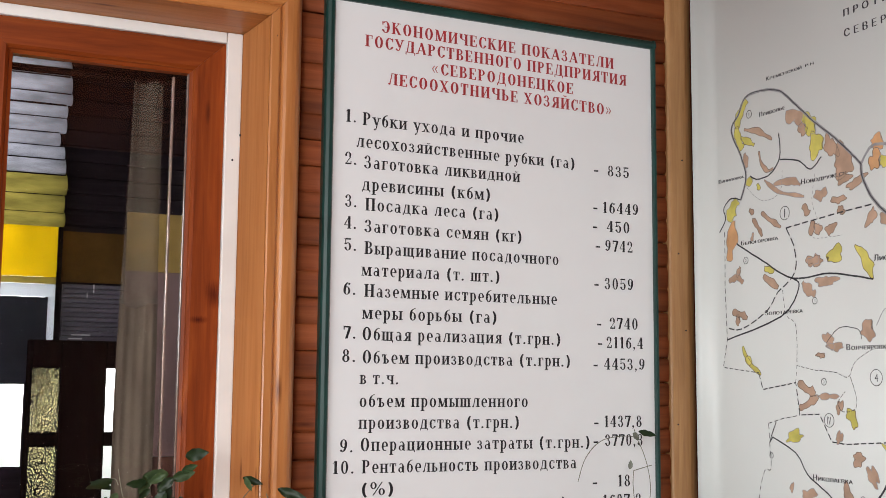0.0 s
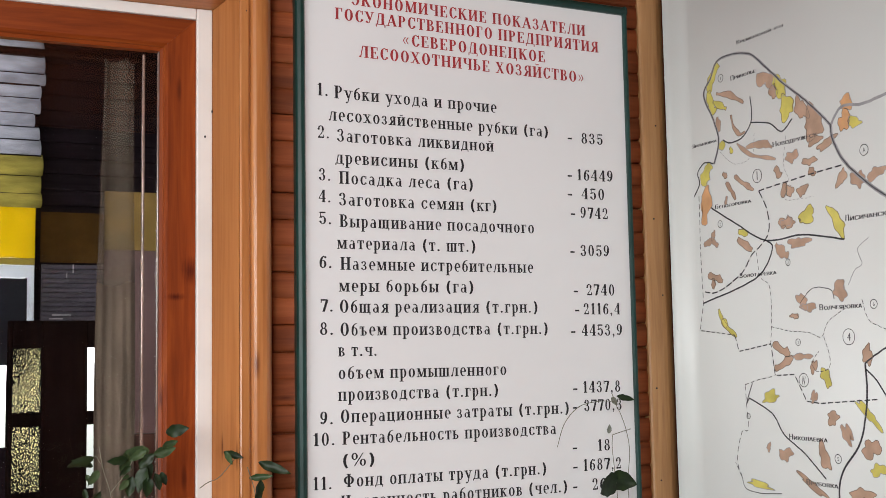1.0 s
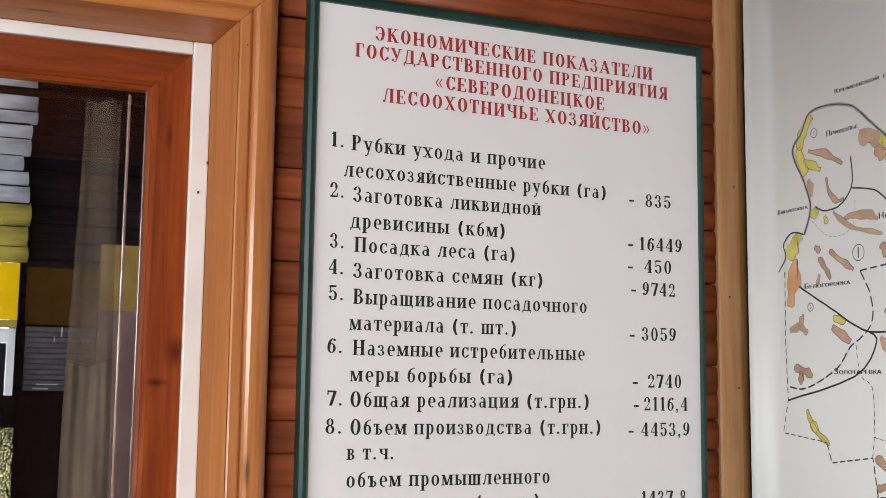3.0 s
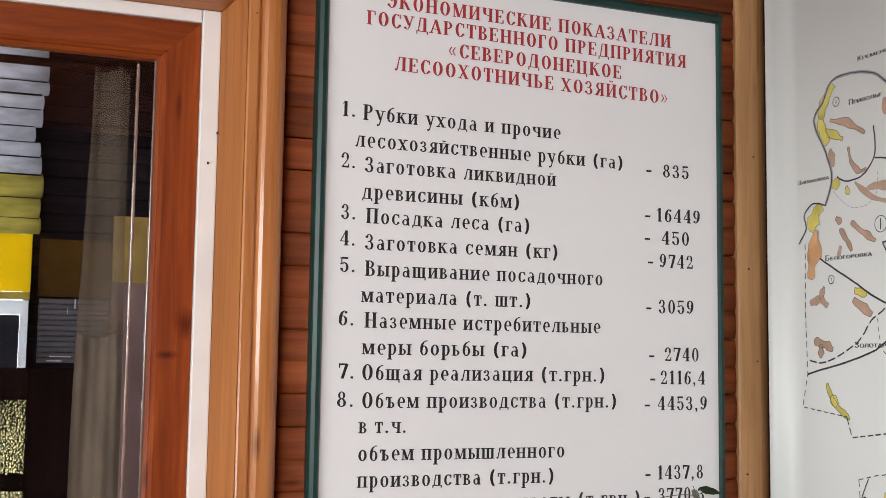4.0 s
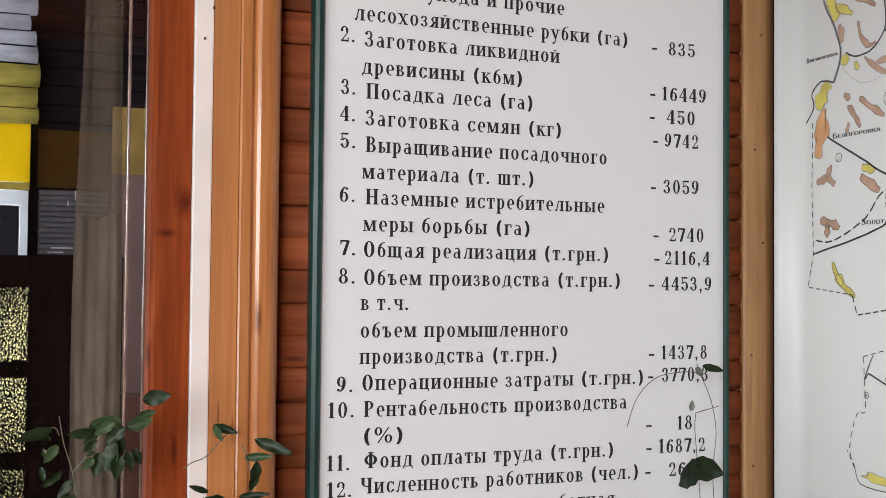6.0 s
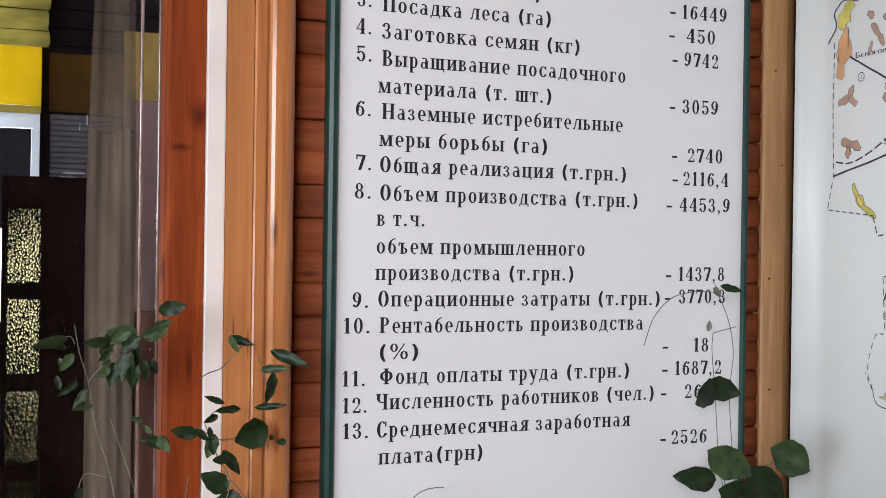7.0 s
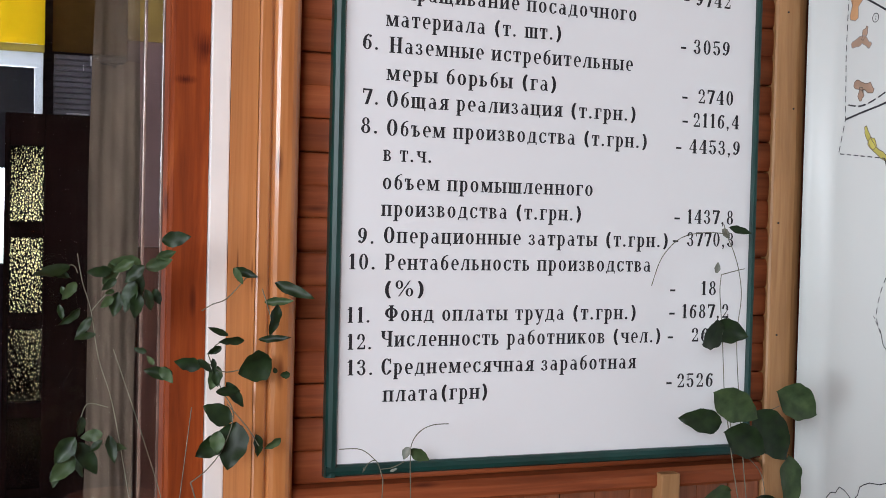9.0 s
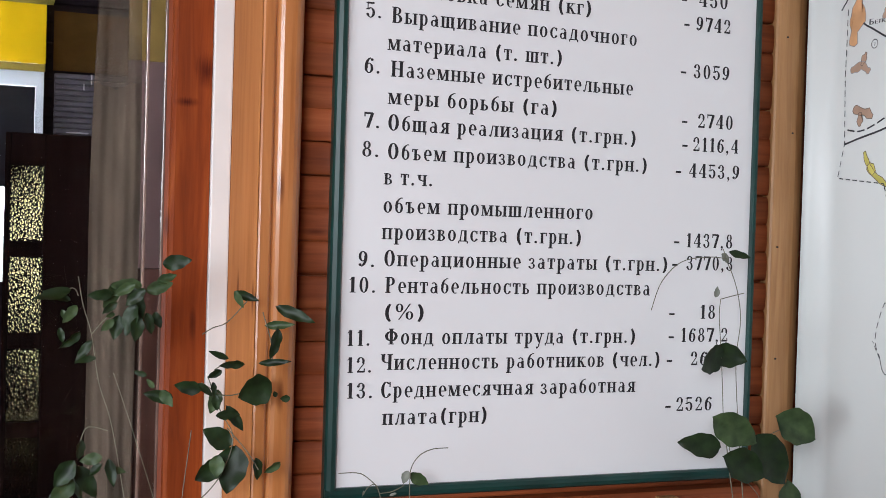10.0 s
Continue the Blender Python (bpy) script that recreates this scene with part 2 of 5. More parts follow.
# ---- the rooms ----
# board wall: face of the lining at y = 0.035, window opening x -1.25 .. -0.165, z 0.75 .. 2.262
W0, W1, WB, WT = -1.25, -0.165, 0.75, 2.262
wall_north = tagged(link("wall_north", box((W1 + 0.0175, 0.035, 0), (1.0, 0.155, 2.75)), SIDING), kind="structure")
for lo, hi in (((-3.2, 0.035, 0), (W0, 0.155, 2.75)), ((W0, 0.035, WT + 0.007), (W1 + 0.0174, 0.155, 2.75)), ((W0, 0.035, 0), (W1 + 0.0174, 0.155, WB))):
    part("wall_section", box(lo, hi), SIDING, wall_north)
wall_east = shell("wall_east", (0.962, -4.0, 0), (1.1, 0.035, 2.75), SIDING)
# floor and ceiling are out of view, their colours chosen for bounce light
floor = shell("floor", (-3.2, -4.0, -0.1), (1.1, 2.2, 0), FLOOR)
ceiling = shell("ceiling", (-3.2, -4.0, 2.75), (1.1, 0.155, 2.85), SIDING)
# unseen back and side walls, openings set to the lamps; south dark against glass reflections
wall_south = shell("wall_south", (-3.2, -3.92, 0), (1.1, -3.8, 0.95), DARK_SIDING)
for lo, hi in (((-3.2, -3.92, 0.95), (-2.8, -3.8, 2.75)), ((-1.2, -3.92, 0.95), (1.1, -3.8, 2.75)), ((-2.8, -3.92, 2.52), (-1.2, -3.8, 2.75))):
    part("wall_section", box(lo, hi), DARK_SIDING, wall_south)
wall_west = shell("wall_west", (-3.12, -3.8, 0), (-3.0, 0.035, 0.35), PLASTER)
for lo, hi in (((-3.12, -3.8, 0.35), (-3.0, -3.0, 2.75)), ((-3.12, -0.8, 0.35), (-3.0, 0.035, 2.75)), ((-3.12, -3.0, 1.65), (-3.0, -0.8, 2.75))):
    part("wall_section", box(lo, hi), PLASTER, wall_west)

# the porch behind the window; its dimness is put into the near-black siding colour
PY = 0.95
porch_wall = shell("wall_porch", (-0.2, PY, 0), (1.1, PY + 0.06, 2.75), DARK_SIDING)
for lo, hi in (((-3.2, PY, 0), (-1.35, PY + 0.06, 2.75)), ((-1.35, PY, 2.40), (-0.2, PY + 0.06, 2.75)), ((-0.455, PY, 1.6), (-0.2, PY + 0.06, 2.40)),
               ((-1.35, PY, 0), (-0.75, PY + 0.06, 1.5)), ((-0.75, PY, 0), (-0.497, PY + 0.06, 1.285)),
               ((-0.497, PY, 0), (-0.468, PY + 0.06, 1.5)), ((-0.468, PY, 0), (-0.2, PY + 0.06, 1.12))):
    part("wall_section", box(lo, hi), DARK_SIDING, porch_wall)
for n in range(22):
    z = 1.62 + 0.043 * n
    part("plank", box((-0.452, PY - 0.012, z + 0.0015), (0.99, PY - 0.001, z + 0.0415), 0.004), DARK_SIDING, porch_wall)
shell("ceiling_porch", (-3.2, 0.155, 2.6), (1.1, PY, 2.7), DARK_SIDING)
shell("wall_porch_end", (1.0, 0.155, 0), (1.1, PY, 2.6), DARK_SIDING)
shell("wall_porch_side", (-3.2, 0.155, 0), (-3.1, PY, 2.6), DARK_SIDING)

# ---- window ----
window_1 = thing("window_1", (-0.7, 0.1, WB), "pine casement window with white sealing strip and golden casing", "window", kind="structure")
window_1.matrix_world = Matrix.Identity(4)
NAILS = [(-0.181, 0.1165, 1.975), (-0.166, 0.116, 2.03), (-0.1335, -0.0355, 2.21), (-0.113, -0.039, 2.10)]
CAS = [(-0.148, -0.031), (-0.1468, -0.0345), (-0.1440, -0.0362), (-0.1300, -0.0368), (-0.1272, -0.0355), (-0.1258, -0.0322), (-0.1238, -0.0318), (-0.1226, -0.0352),
       (-0.1200, -0.0385), (-0.1140, -0.0402), (-0.1020, -0.0408), (-0.0940, -0.0396), (-0.0880, -0.0366), (-0.0830, -0.0315), (-0.0795, -0.0250), (-0.078, -0.0160), (-0.078, 0.034), (-0.148, 0.034)]
bm = sweep(CAS, 0.70, 2.322, "z")
for v in bm.verts:
    if v.co.z > 2:
        v.co.z = 2.3995 + v.co.x
part("casing_side", bm, CASING, window_1, "golden moulded pine casing")
HEAD = [(q, 2.252 + (-0.148 - p) * -1) for p, q in CAS]
bm = sweep(HEAD, -1.33, -0.078, "x")
for v in bm.verts:
    if v.co.x > -0.5:
        v.co.x = v.co.z - 2.4005
part("casing_head", bm, CASING_HEAD, window_1)
for x, y, z in NAILS:
    part("nail_head", box((x - 0.0016, y - 0.0012, z - 0.0022), (x + 0.0016, y + 0.004, z + 0.0022), 0.0008), BLACK, window_1)
# lining of the reveal, a little splayed
part("jamb", sweep([(-0.1485, -0.034), (-0.1485, 0.154), (-0.1645, 0.154), (-0.1645, 0.118), (-0.1500, -0.030)], 0.75, 2.25, "z"), CASING_MATT, window_1)
part("jamb_head", sweep([(-0.033, 2.2515), (0.154, 2.2515), (0.154, 2.268), (-0.033, 2.268)], -1.25, -0.1487, "x"), CASING_HEAD, window_1)
# white strip
part("sealing_strip", box((-0.198, 0.118, 0.78), (-0.1648, 0.150, 2.251), 0.003), WHITE_STRIP, window_1, "white painted sealing strip")
part("sealing_strip", box((-1.22, 0.119, 2.2275), (-0.1985, 0.150, 2.251), 0.003), WHITE_STRIP, window_1)
# sash: stiles, rails, pane
GX0, GX1, GT, GB = -0.625, -0.272, 2.158, 0.86
STILE = [(0, 0.127), (0.058, 0.127), (0.064, 0.133), (0.066, 0.139), (0.073, 0.143), (0.073, 0.165), (0, 0.165)]
SX0, SX1, SZ0, SZ1 = GX0 - 0.073, -0.199, 0.7902, 2.2268
for side in (-1, 1):
    bm = sweep([((SX1 - p) if side > 0 else (SX0 + p), q) for p, q in STILE], 0.8, 2.2, "z")
    for v in bm.verts:
        p = (SX1 - v.co.x) if side > 0 else (v.co.x - SX0)
        v.co.z = (SZ1 - 0.95 * p) if v.co.z > 1.5 else (SZ0 + 0.95 * p)
    part("stile", bm, SASH, window_1, "orange varnished pine sash stile")
    bm = sweep([(q, (SZ1 - 0.95 * p) if side > 0 else (SZ0 + 0.95 * p)) for p, q in STILE], -0.6, -0.3, "x")
    for v in bm.verts:
        p = ((SZ1 - v.co.z) if side > 0 else (v.co.z - SZ0)) / 0.95 + 0.0003
        v.co.x = (SX1 - p) if v.co.x > -0.45 else (SX0 + p)
    part("rail", bm, SASH_HEAD, window_1)
pane = part("pane", box((GX0 - 0.004, 0.150, GB - 0.004), (GX1 + 0.004, 0.154, GT + 0.004)), GLASS, window_1)
pane.visible_shadow = False
# thin paler beads stand in for highlights along the stile edges
BEAD = plain("glint_bead", (0.15, 0.095, 0.075), 0.16, vary=0.3, scale=18)
part("glazing_bead", box((-0.3050, 0.1545, 0.79), (-0.2995, 0.166, 2.15), 0.0018), BEAD, window_1, "shiny bead standing in for an edge glint")
part("glazing_bead", box((-0.2760, 0.1420, 0.862), (-0.2714, 0.1496, 2.156), 0.0016), BEAD, window_1)
INNER = wood("brown_inner_panel", (0.030, 0.010, 0.006), (0.055, 0.018, 0.011), (0.080, 0.028, 0.017), "z", 0.3, False)
# cut short: higher up, the strip's reflection is set as coloured panels
part("inner_panel", box((-0.3030, 0.262, 0.79), (-0.15, 0.278, 1.350), 0.004), INNER, window_1, "reddish brown inner panel")
# second leaf of the same window, shut
part("stile", box((-0.77, 0.127, 0.79), (-0.70, 0.165, 2.227), 0.004), SASH, window_1)
part("stile", box((-1.248, 0.127, 0.79), (-1.17, 0.165, 2.227), 0.004), SASH, window_1)
part("rail", box((-1.169, 0.127, 2.16), (-0.771, 0.165, 2.227), 0.004), SASH_HEAD, window_1)
part("rail", box((-1.169, 0.127, 0.79), (-0.771, 0.165, 0.86), 0.004), SASH_HEAD, window_1)
pane = part("pane", box((-1.175, 0.150, 0.855), (-0.765, 0.154, 2.165)), GLASS, window_1)
pane.visible_shadow = False
part("window_sill", box((-1.30, -0.10, 0.71), (-0.06, 0.126, 0.745), 0.006), CASING_HEAD, window_1)
# window_1 ends

# ---- sheer curtain behind the pane ----
bm = bmesh.new()
cols = []
for i in range(61):
    u = i / 60
    row = []
    for k in range(15):
        z = 0.8 + 1.36 * k / 14
        left = -0.386 + 0.020 * max(0.0, z - 1.35) ** 1.3
        right = -0.302 - 0.012 * max(0.0, z - 1.6) ** 1.5
        y = 0.240 + 0.0035 * math.sin(u * 8 + 1.6 * math.sin(z * 2.6)) + 0.0009 * math.sin(u * 27 + 4 * z)
        row.append(bm.verts.new((left + (right - left) * u + 0.002 * math.sin(7 * z + 4 * u), y, z)))
    cols.append(row)
for a, b in zip(cols, cols[1:]):
    for k in range(14):
        bm.faces.new((a[k], b[k], b[k + 1], a[k + 1]))
curtain = tagged(link("curtain", bm, SHEER, smooth=True), "sheer beige curtain hanging in soft folds behind glass", "curtain")
bm = bmesh.new()
bmesh.ops.create_cone(bm, cap_ends=True, segments=12, radius1=0.008, radius2=0.008, depth=1.14, matrix=pose(-0.68, 0.245, 2.157, 0, 90, 0))
rod = tagged(link("curtain_rod", bm, DARK_DOOR), "dark thin curtain rod behind the window", "curtain rod")
for x in (-1.23, -0.13):
    part("bracket", box((x - 0.006, 0.156, 2.151), (x + 0.006, 0.252, 2.163)), DARK_DOOR, rod)

# ---- blinds and porch door ----
slat_blind = thing("slat_blind", (-0.9, 0.9, 1.9), "pale bluish slatted blind drawn up above yellow cloth", "blind")
slat_blind.matrix_world = Matrix.Identity(4)
SLAT_YELLOW = cloth_material("yellowed_slat", (0.30, 0.245, 0.055), 0.0, (2, 2, 8), 0.5, 0.5)
random.seed(8)
z, k = 1.908, 0
while z < 2.36:
    h = random.uniform(0.030, 0.052)
    bm = bmesh.new()
    prev = None
    end = -0.430 + 0.010 * math.sin(z * 23) + random.uniform(-0.006, 0.006)
    for n in range(7):
        t = n / 6
        y = 0.886 - 0.0018 * math.sin(math.pi * t) + 0.005 * (t - 0.5)
        cur = [bm.verts.new((x, y + 0.002 * math.sin(9 * x + k), z + (h + 0.004) * t + 0.002 * math.sin(14 * x + k))) for x in (-1.34, -1.1, -0.9, -0.7, -0.62, -0.55, -0.49, end - 0.012 * (t - 0.5) ** 2)]
        if prev:
            for i in range(7):
                bm.faces.new((prev[i], prev[i + 1], cur[i + 1], cur[i]))
        prev = cur
    part("slat", bm, SLAT_YELLOW if z < 2.005 else PLEAT_CLOTH, slat_blind, smooth=True)
    part("cord_seam", box((-1.34, 0.879, z + h), (end - 0.006, 0.8805, z + h + random.uniform(0.001, 0.0045))), DARK_SIDING, slat_blind)
    z += h + 0.001
    k += 1
bm = box((-1.34, 0.872, 1.775), (-0.443, 0.875, 1.906))
blind = tagged(link("roller_blind", bm, YELLOW_CLOTH), "bright yellow fabric blind lit from behind", "blind")
part("hem_bar", box((-1.34, 0.869, 1.757), (-0.443, 0.879, 1.7745), 0.003), plain("olive_hem", (0.35, 0.25, 0.02), 0.6), blind, "olive hem bar")

porch_door = thing("door_1", (-0.6, 0.9, 0.0), "dark brown glazed door with patterned glass panes", "door", kind="structure")
porch_door.matrix_world = Matrix.Identity(4)
DY0, DY1 = 0.65, 0.685
COLS = [(-0.511, -0.446), (-0.340, -0.276)]
ROWS_Z = [(1.386, 1.540), (1.199, 1.354), (1.018, 1.167), (0.84, 0.985)]
xs = [-0.522] + [v for c in COLS for v in c] + [-0.205]
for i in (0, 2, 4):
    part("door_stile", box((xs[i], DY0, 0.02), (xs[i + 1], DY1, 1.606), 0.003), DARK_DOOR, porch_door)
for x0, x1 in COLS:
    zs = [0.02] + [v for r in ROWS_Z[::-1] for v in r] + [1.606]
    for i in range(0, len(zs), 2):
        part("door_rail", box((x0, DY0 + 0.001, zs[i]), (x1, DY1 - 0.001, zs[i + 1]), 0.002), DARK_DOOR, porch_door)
    for z0, z1 in ROWS_Z:
        p = part("pane", box((x0 - 0.003, DY0 + 0.016, z0 - 0.003), (x1 + 0.003, DY0 + 0.021, z1 + 0.003)), PATTERNED if x0 < -0.4 else GLASS, porch_door)
        p.visible_shadow = False

# translucent rather than painted, so the backdrop behind makes this frame glow
GLOW_FRAME = cloth_material("glow_through_frame", (0.8, 0.82, 0.86), 0.0, (2, 2, 2), 0.6, 0.95)
white_frame = thing("window_2", (-0.9, 0.86, 1.0), "white framed porch window with dark glass", "window", kind="structure")
white_frame.matrix_world = Matrix.Identity(4)
part("window_frame", box((-1.34, 0.85, 1.722), (-0.446, 0.852, 1.7545)), GLOW_FRAME, white_frame, "white translucent frame brightened by the backdrop behind it")
part("window_frame", box((-0.463, 0.85, 1.50), (-0.446, 0.852, 1.7215)), GLOW_FRAME, white_frame)
part("pane", box((-1.34, 0.856, 1.50), (-0.4635, 0.862, 1.7215)), plain("dark_glass", (0.02, 0.02, 0.025), 0.1, bumpy=0), white_frame)

# added slats and gold panel beside the door in place of a reflection
slat_reflection = thing("slat_blind", (-0.3, 0.93, 1.6), "grey slats standing in for a reflection", "blind")
slat_reflection.matrix_world = Matrix.Identity(4)
REFLECTED_SLAT = plain("reflected_slat", (0.050, 0.041, 0.055), 0.3, vary=0.35, scale=12)
part("backing", box((-0.425, 0.932, 1.612), (-0.262, 0.937, 1.766)), DARK_SIDING, slat_reflection)
for n in range(12):
    part("slat", box((-0.421, 0.922, 1.6155 + 0.0124 * n), (-0.264, 0.9315, 1.6268 + 0.0124 * n), 0.0012), REFLECTED_SLAT, slat_reflection)
# small pale strips drawn in place of bright glints
WHITE_GLINT = plain("white_glint", (0.38, 0.35, 0.37), 0.3, vary=0.2)
for x0, z0, x1, z1 in ((-0.3425, 1.742, -0.3395, 1.764), (-0.3585, 1.728, -0.356, 1.742), (-0.393, 1.6285, -0.345, 1.6315), (-0.400, 1.6185, -0.366, 1.6215)):
    part("cord_clip", box((x0, 0.9185, z0), (x1, 0.9215, z1)), WHITE_GLINT, slat_reflection)
gold = cloth_material("reflected_gold", (0.075, 0.038, 0.010), 0.0, (3, 3, 3), 0.1, 0.6)
tagged(link("gold_reflection", box((-0.425, 0.915, 1.768), (-0.262, 0.919, 1.902)), gold), "dull gold panel standing in for a reflection", "valance")
# yellow and lilac panels stand for the blind mirrored in the inner stile
blind_reflection = thing("roller_blind", (-0.1, 0.93, 1.5), "yellow and lilac panels standing in for the blind's reflection", "blind")
blind_reflection.matrix_world = Matrix.Identity(4)
part("cloth", box((-0.261, 0.920, 1.806), (0.10, 0.924, 1.965)), cloth_material("reflected_yellow", (0.31, 0.20, 0.060), 0.0, (3, 3, 3), 0.1, 0.75), blind_reflection, "dim yellow of the reflected blind")
part("cloth", box((-0.261, 0.921, 1.30), (0.10, 0.925, 1.805)), cloth_material("reflected_lilac", (0.20, 0.125, 0.12), 0.0, (3, 3, 1), 0.1, 0.75), blind_reflection, "brownish lilac of the reflection")
# nearer panel carries the lilac reflection on in front of the door
part("cloth", box((-0.258, 0.640, 1.27), (-0.03, 0.644, 1.665)), bpy.data.materials["reflected_lilac"], blind_reflection)

# glowing backdrop beyond the porch in place of a daylit yard, dimmer low down
m_yard, nt_yard, b_yard = material("yard_glow", 1.0)
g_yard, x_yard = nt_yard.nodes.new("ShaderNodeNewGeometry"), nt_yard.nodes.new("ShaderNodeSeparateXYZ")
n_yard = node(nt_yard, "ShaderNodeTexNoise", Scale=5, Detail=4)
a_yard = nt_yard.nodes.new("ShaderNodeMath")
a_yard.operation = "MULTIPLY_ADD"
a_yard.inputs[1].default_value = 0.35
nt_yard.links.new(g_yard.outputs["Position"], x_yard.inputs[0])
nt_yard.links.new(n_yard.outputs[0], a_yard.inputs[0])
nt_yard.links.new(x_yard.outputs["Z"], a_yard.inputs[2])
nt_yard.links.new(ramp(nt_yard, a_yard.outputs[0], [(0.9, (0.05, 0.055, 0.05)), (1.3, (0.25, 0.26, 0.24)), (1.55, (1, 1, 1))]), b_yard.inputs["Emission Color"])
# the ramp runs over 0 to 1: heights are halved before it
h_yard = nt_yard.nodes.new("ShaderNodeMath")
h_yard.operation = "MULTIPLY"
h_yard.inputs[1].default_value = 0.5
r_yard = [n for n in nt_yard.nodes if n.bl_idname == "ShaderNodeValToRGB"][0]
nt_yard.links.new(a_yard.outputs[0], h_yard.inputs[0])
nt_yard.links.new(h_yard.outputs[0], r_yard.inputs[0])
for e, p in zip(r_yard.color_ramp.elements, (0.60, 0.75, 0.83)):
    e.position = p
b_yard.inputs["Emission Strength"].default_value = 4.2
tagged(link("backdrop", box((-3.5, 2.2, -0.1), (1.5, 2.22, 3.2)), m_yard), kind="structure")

# ---- siding of the board wall ----
PITCH, S0, S1 = 0.0551, -0.0775, 0.962
random.seed(4)
PLANK = [(0.034, 0.0002), (0.0200, 0.0004), (0.0184, 0.0018), (0.0169, 0.0050), (0.0157, 0.0100), (0.0150, 0.0170), (0.0148, 0.0270), (0.0150, 0.0380), (0.0157, 0.0450), (0.0169, 0.0500), (0.0184, 0.0530), (0.0200, 0.0545), (0.034, 0.0547)]
plank_mesh = None
z = 0.967
while z + PITCH < 2.74:
    if plank_mesh is None:
        ob = part("plank", sweep(PLANK, S0, S1, "x"), SIDING, wall_north, smooth=True)
        plank_mesh = ob.data
    else:
        ob = new("plank", plank_mesh)
        ob.parent = wall_north
    ob.location = (0, random.uniform(-0.0015, 0.0015), z + random.uniform(-0.002, 0.002))
    z += PITCH

# rail and upright boards under the board
tagged(link("trim_rail", sweep([(0.034, 0.925), (0.000, 0.925), (-0.006, 0.931), (-0.006, 0.950), (0.004, 0.961), (0.034, 0.9648)], S0, 0.8415, "x"), SIDING), kind="structure")
board_mesh = None
x = S0
while x < 0.80:
    w = 0.0715
    if board_mesh is None:
        ob = part("upright_board", box((0, 0.012, 0.09), (w - 0.0015, 0.034, 0.9245), 0.003), SIDING_UPRIGHT, wall_north)
        board_mesh = ob.data
    else:
        ob = new("upright_board", board_mesh)
        ob.parent = wall_north
    ob.location = (x, random.uniform(-0.002, 0.002), 0)
    x += w
tagged(link("trim_batten", box((0.612, -0.022, 0.09), (0.652, 0.0115, 0.955), 0.004), POST), kind="structure")
tagged(link("baseboard", box((S0, -0.004, 0.0), (0.86, 0.03, 0.0895), 0.005), SIDING), kind="structure")

# corner post
tagged(link("trim_corner_post", sweep([(0.853, 0.034), (0.853, 0.009), (0.856, 0.0055), (0.861, 0.004), (0.892, 0.003), (0.903, 0.0035), (0.912, 0.006), (0.920, 0.010), (0.928, 0.016), (0.932, 0.034)], 0.0, 2.75, "z"), POST), "pale pine corner batten", kind="structure")


post = [o for o in scene.objects if o.name == "trim_corner_post"][0]
for x, z in ((0.866, 1.823), (0.884, 1.64), (0.858, 1.42), (0.862, 1.205), (0.880, 2.05)):
    part("nail_head", box((x + 0.0083, 0.0015, z - 0.0017), (x + 0.0117, 0.006, z + 0.0017), 0.0008), BLACK, post)


# ---- lettering ----
def glyphs(text, spacing=1.0):
    """The outline of a text as a plain mesh, in ems."""
    cu = bpy.data.curves.new("text", "FONT")
    cu.body, cu.size, cu.space_character, cu.offset, cu.resolution_u = text, 1.0, spacing, -0.014, 3
    ob = bpy.data.objects.new("text", cu)
    scene.collection.objects.link(ob)
    bpy.context.view_layer.update()
    me = bpy.data.meshes.new_from_object(ob.evaluated_get(bpy.context.evaluated_depsgraph_get()))
    verts = [tuple(v.co) for v in me.vertices]
    faces = [tuple(p.vertices) for p in me.polygons]
    bpy.data.objects.remove(ob)
    bpy.data.curves.remove(cu)
    bpy.data.meshes.remove(me)
    return verts, faces


def extent(verts):
    return min(v[0] for v in verts), max(v[0] for v in verts), min(v[1] for v in verts), max(v[1] for v in verts)


CAP = extent(glyphs("Н")[0])[3]
XH = extent(glyphs("н")[0])[3]


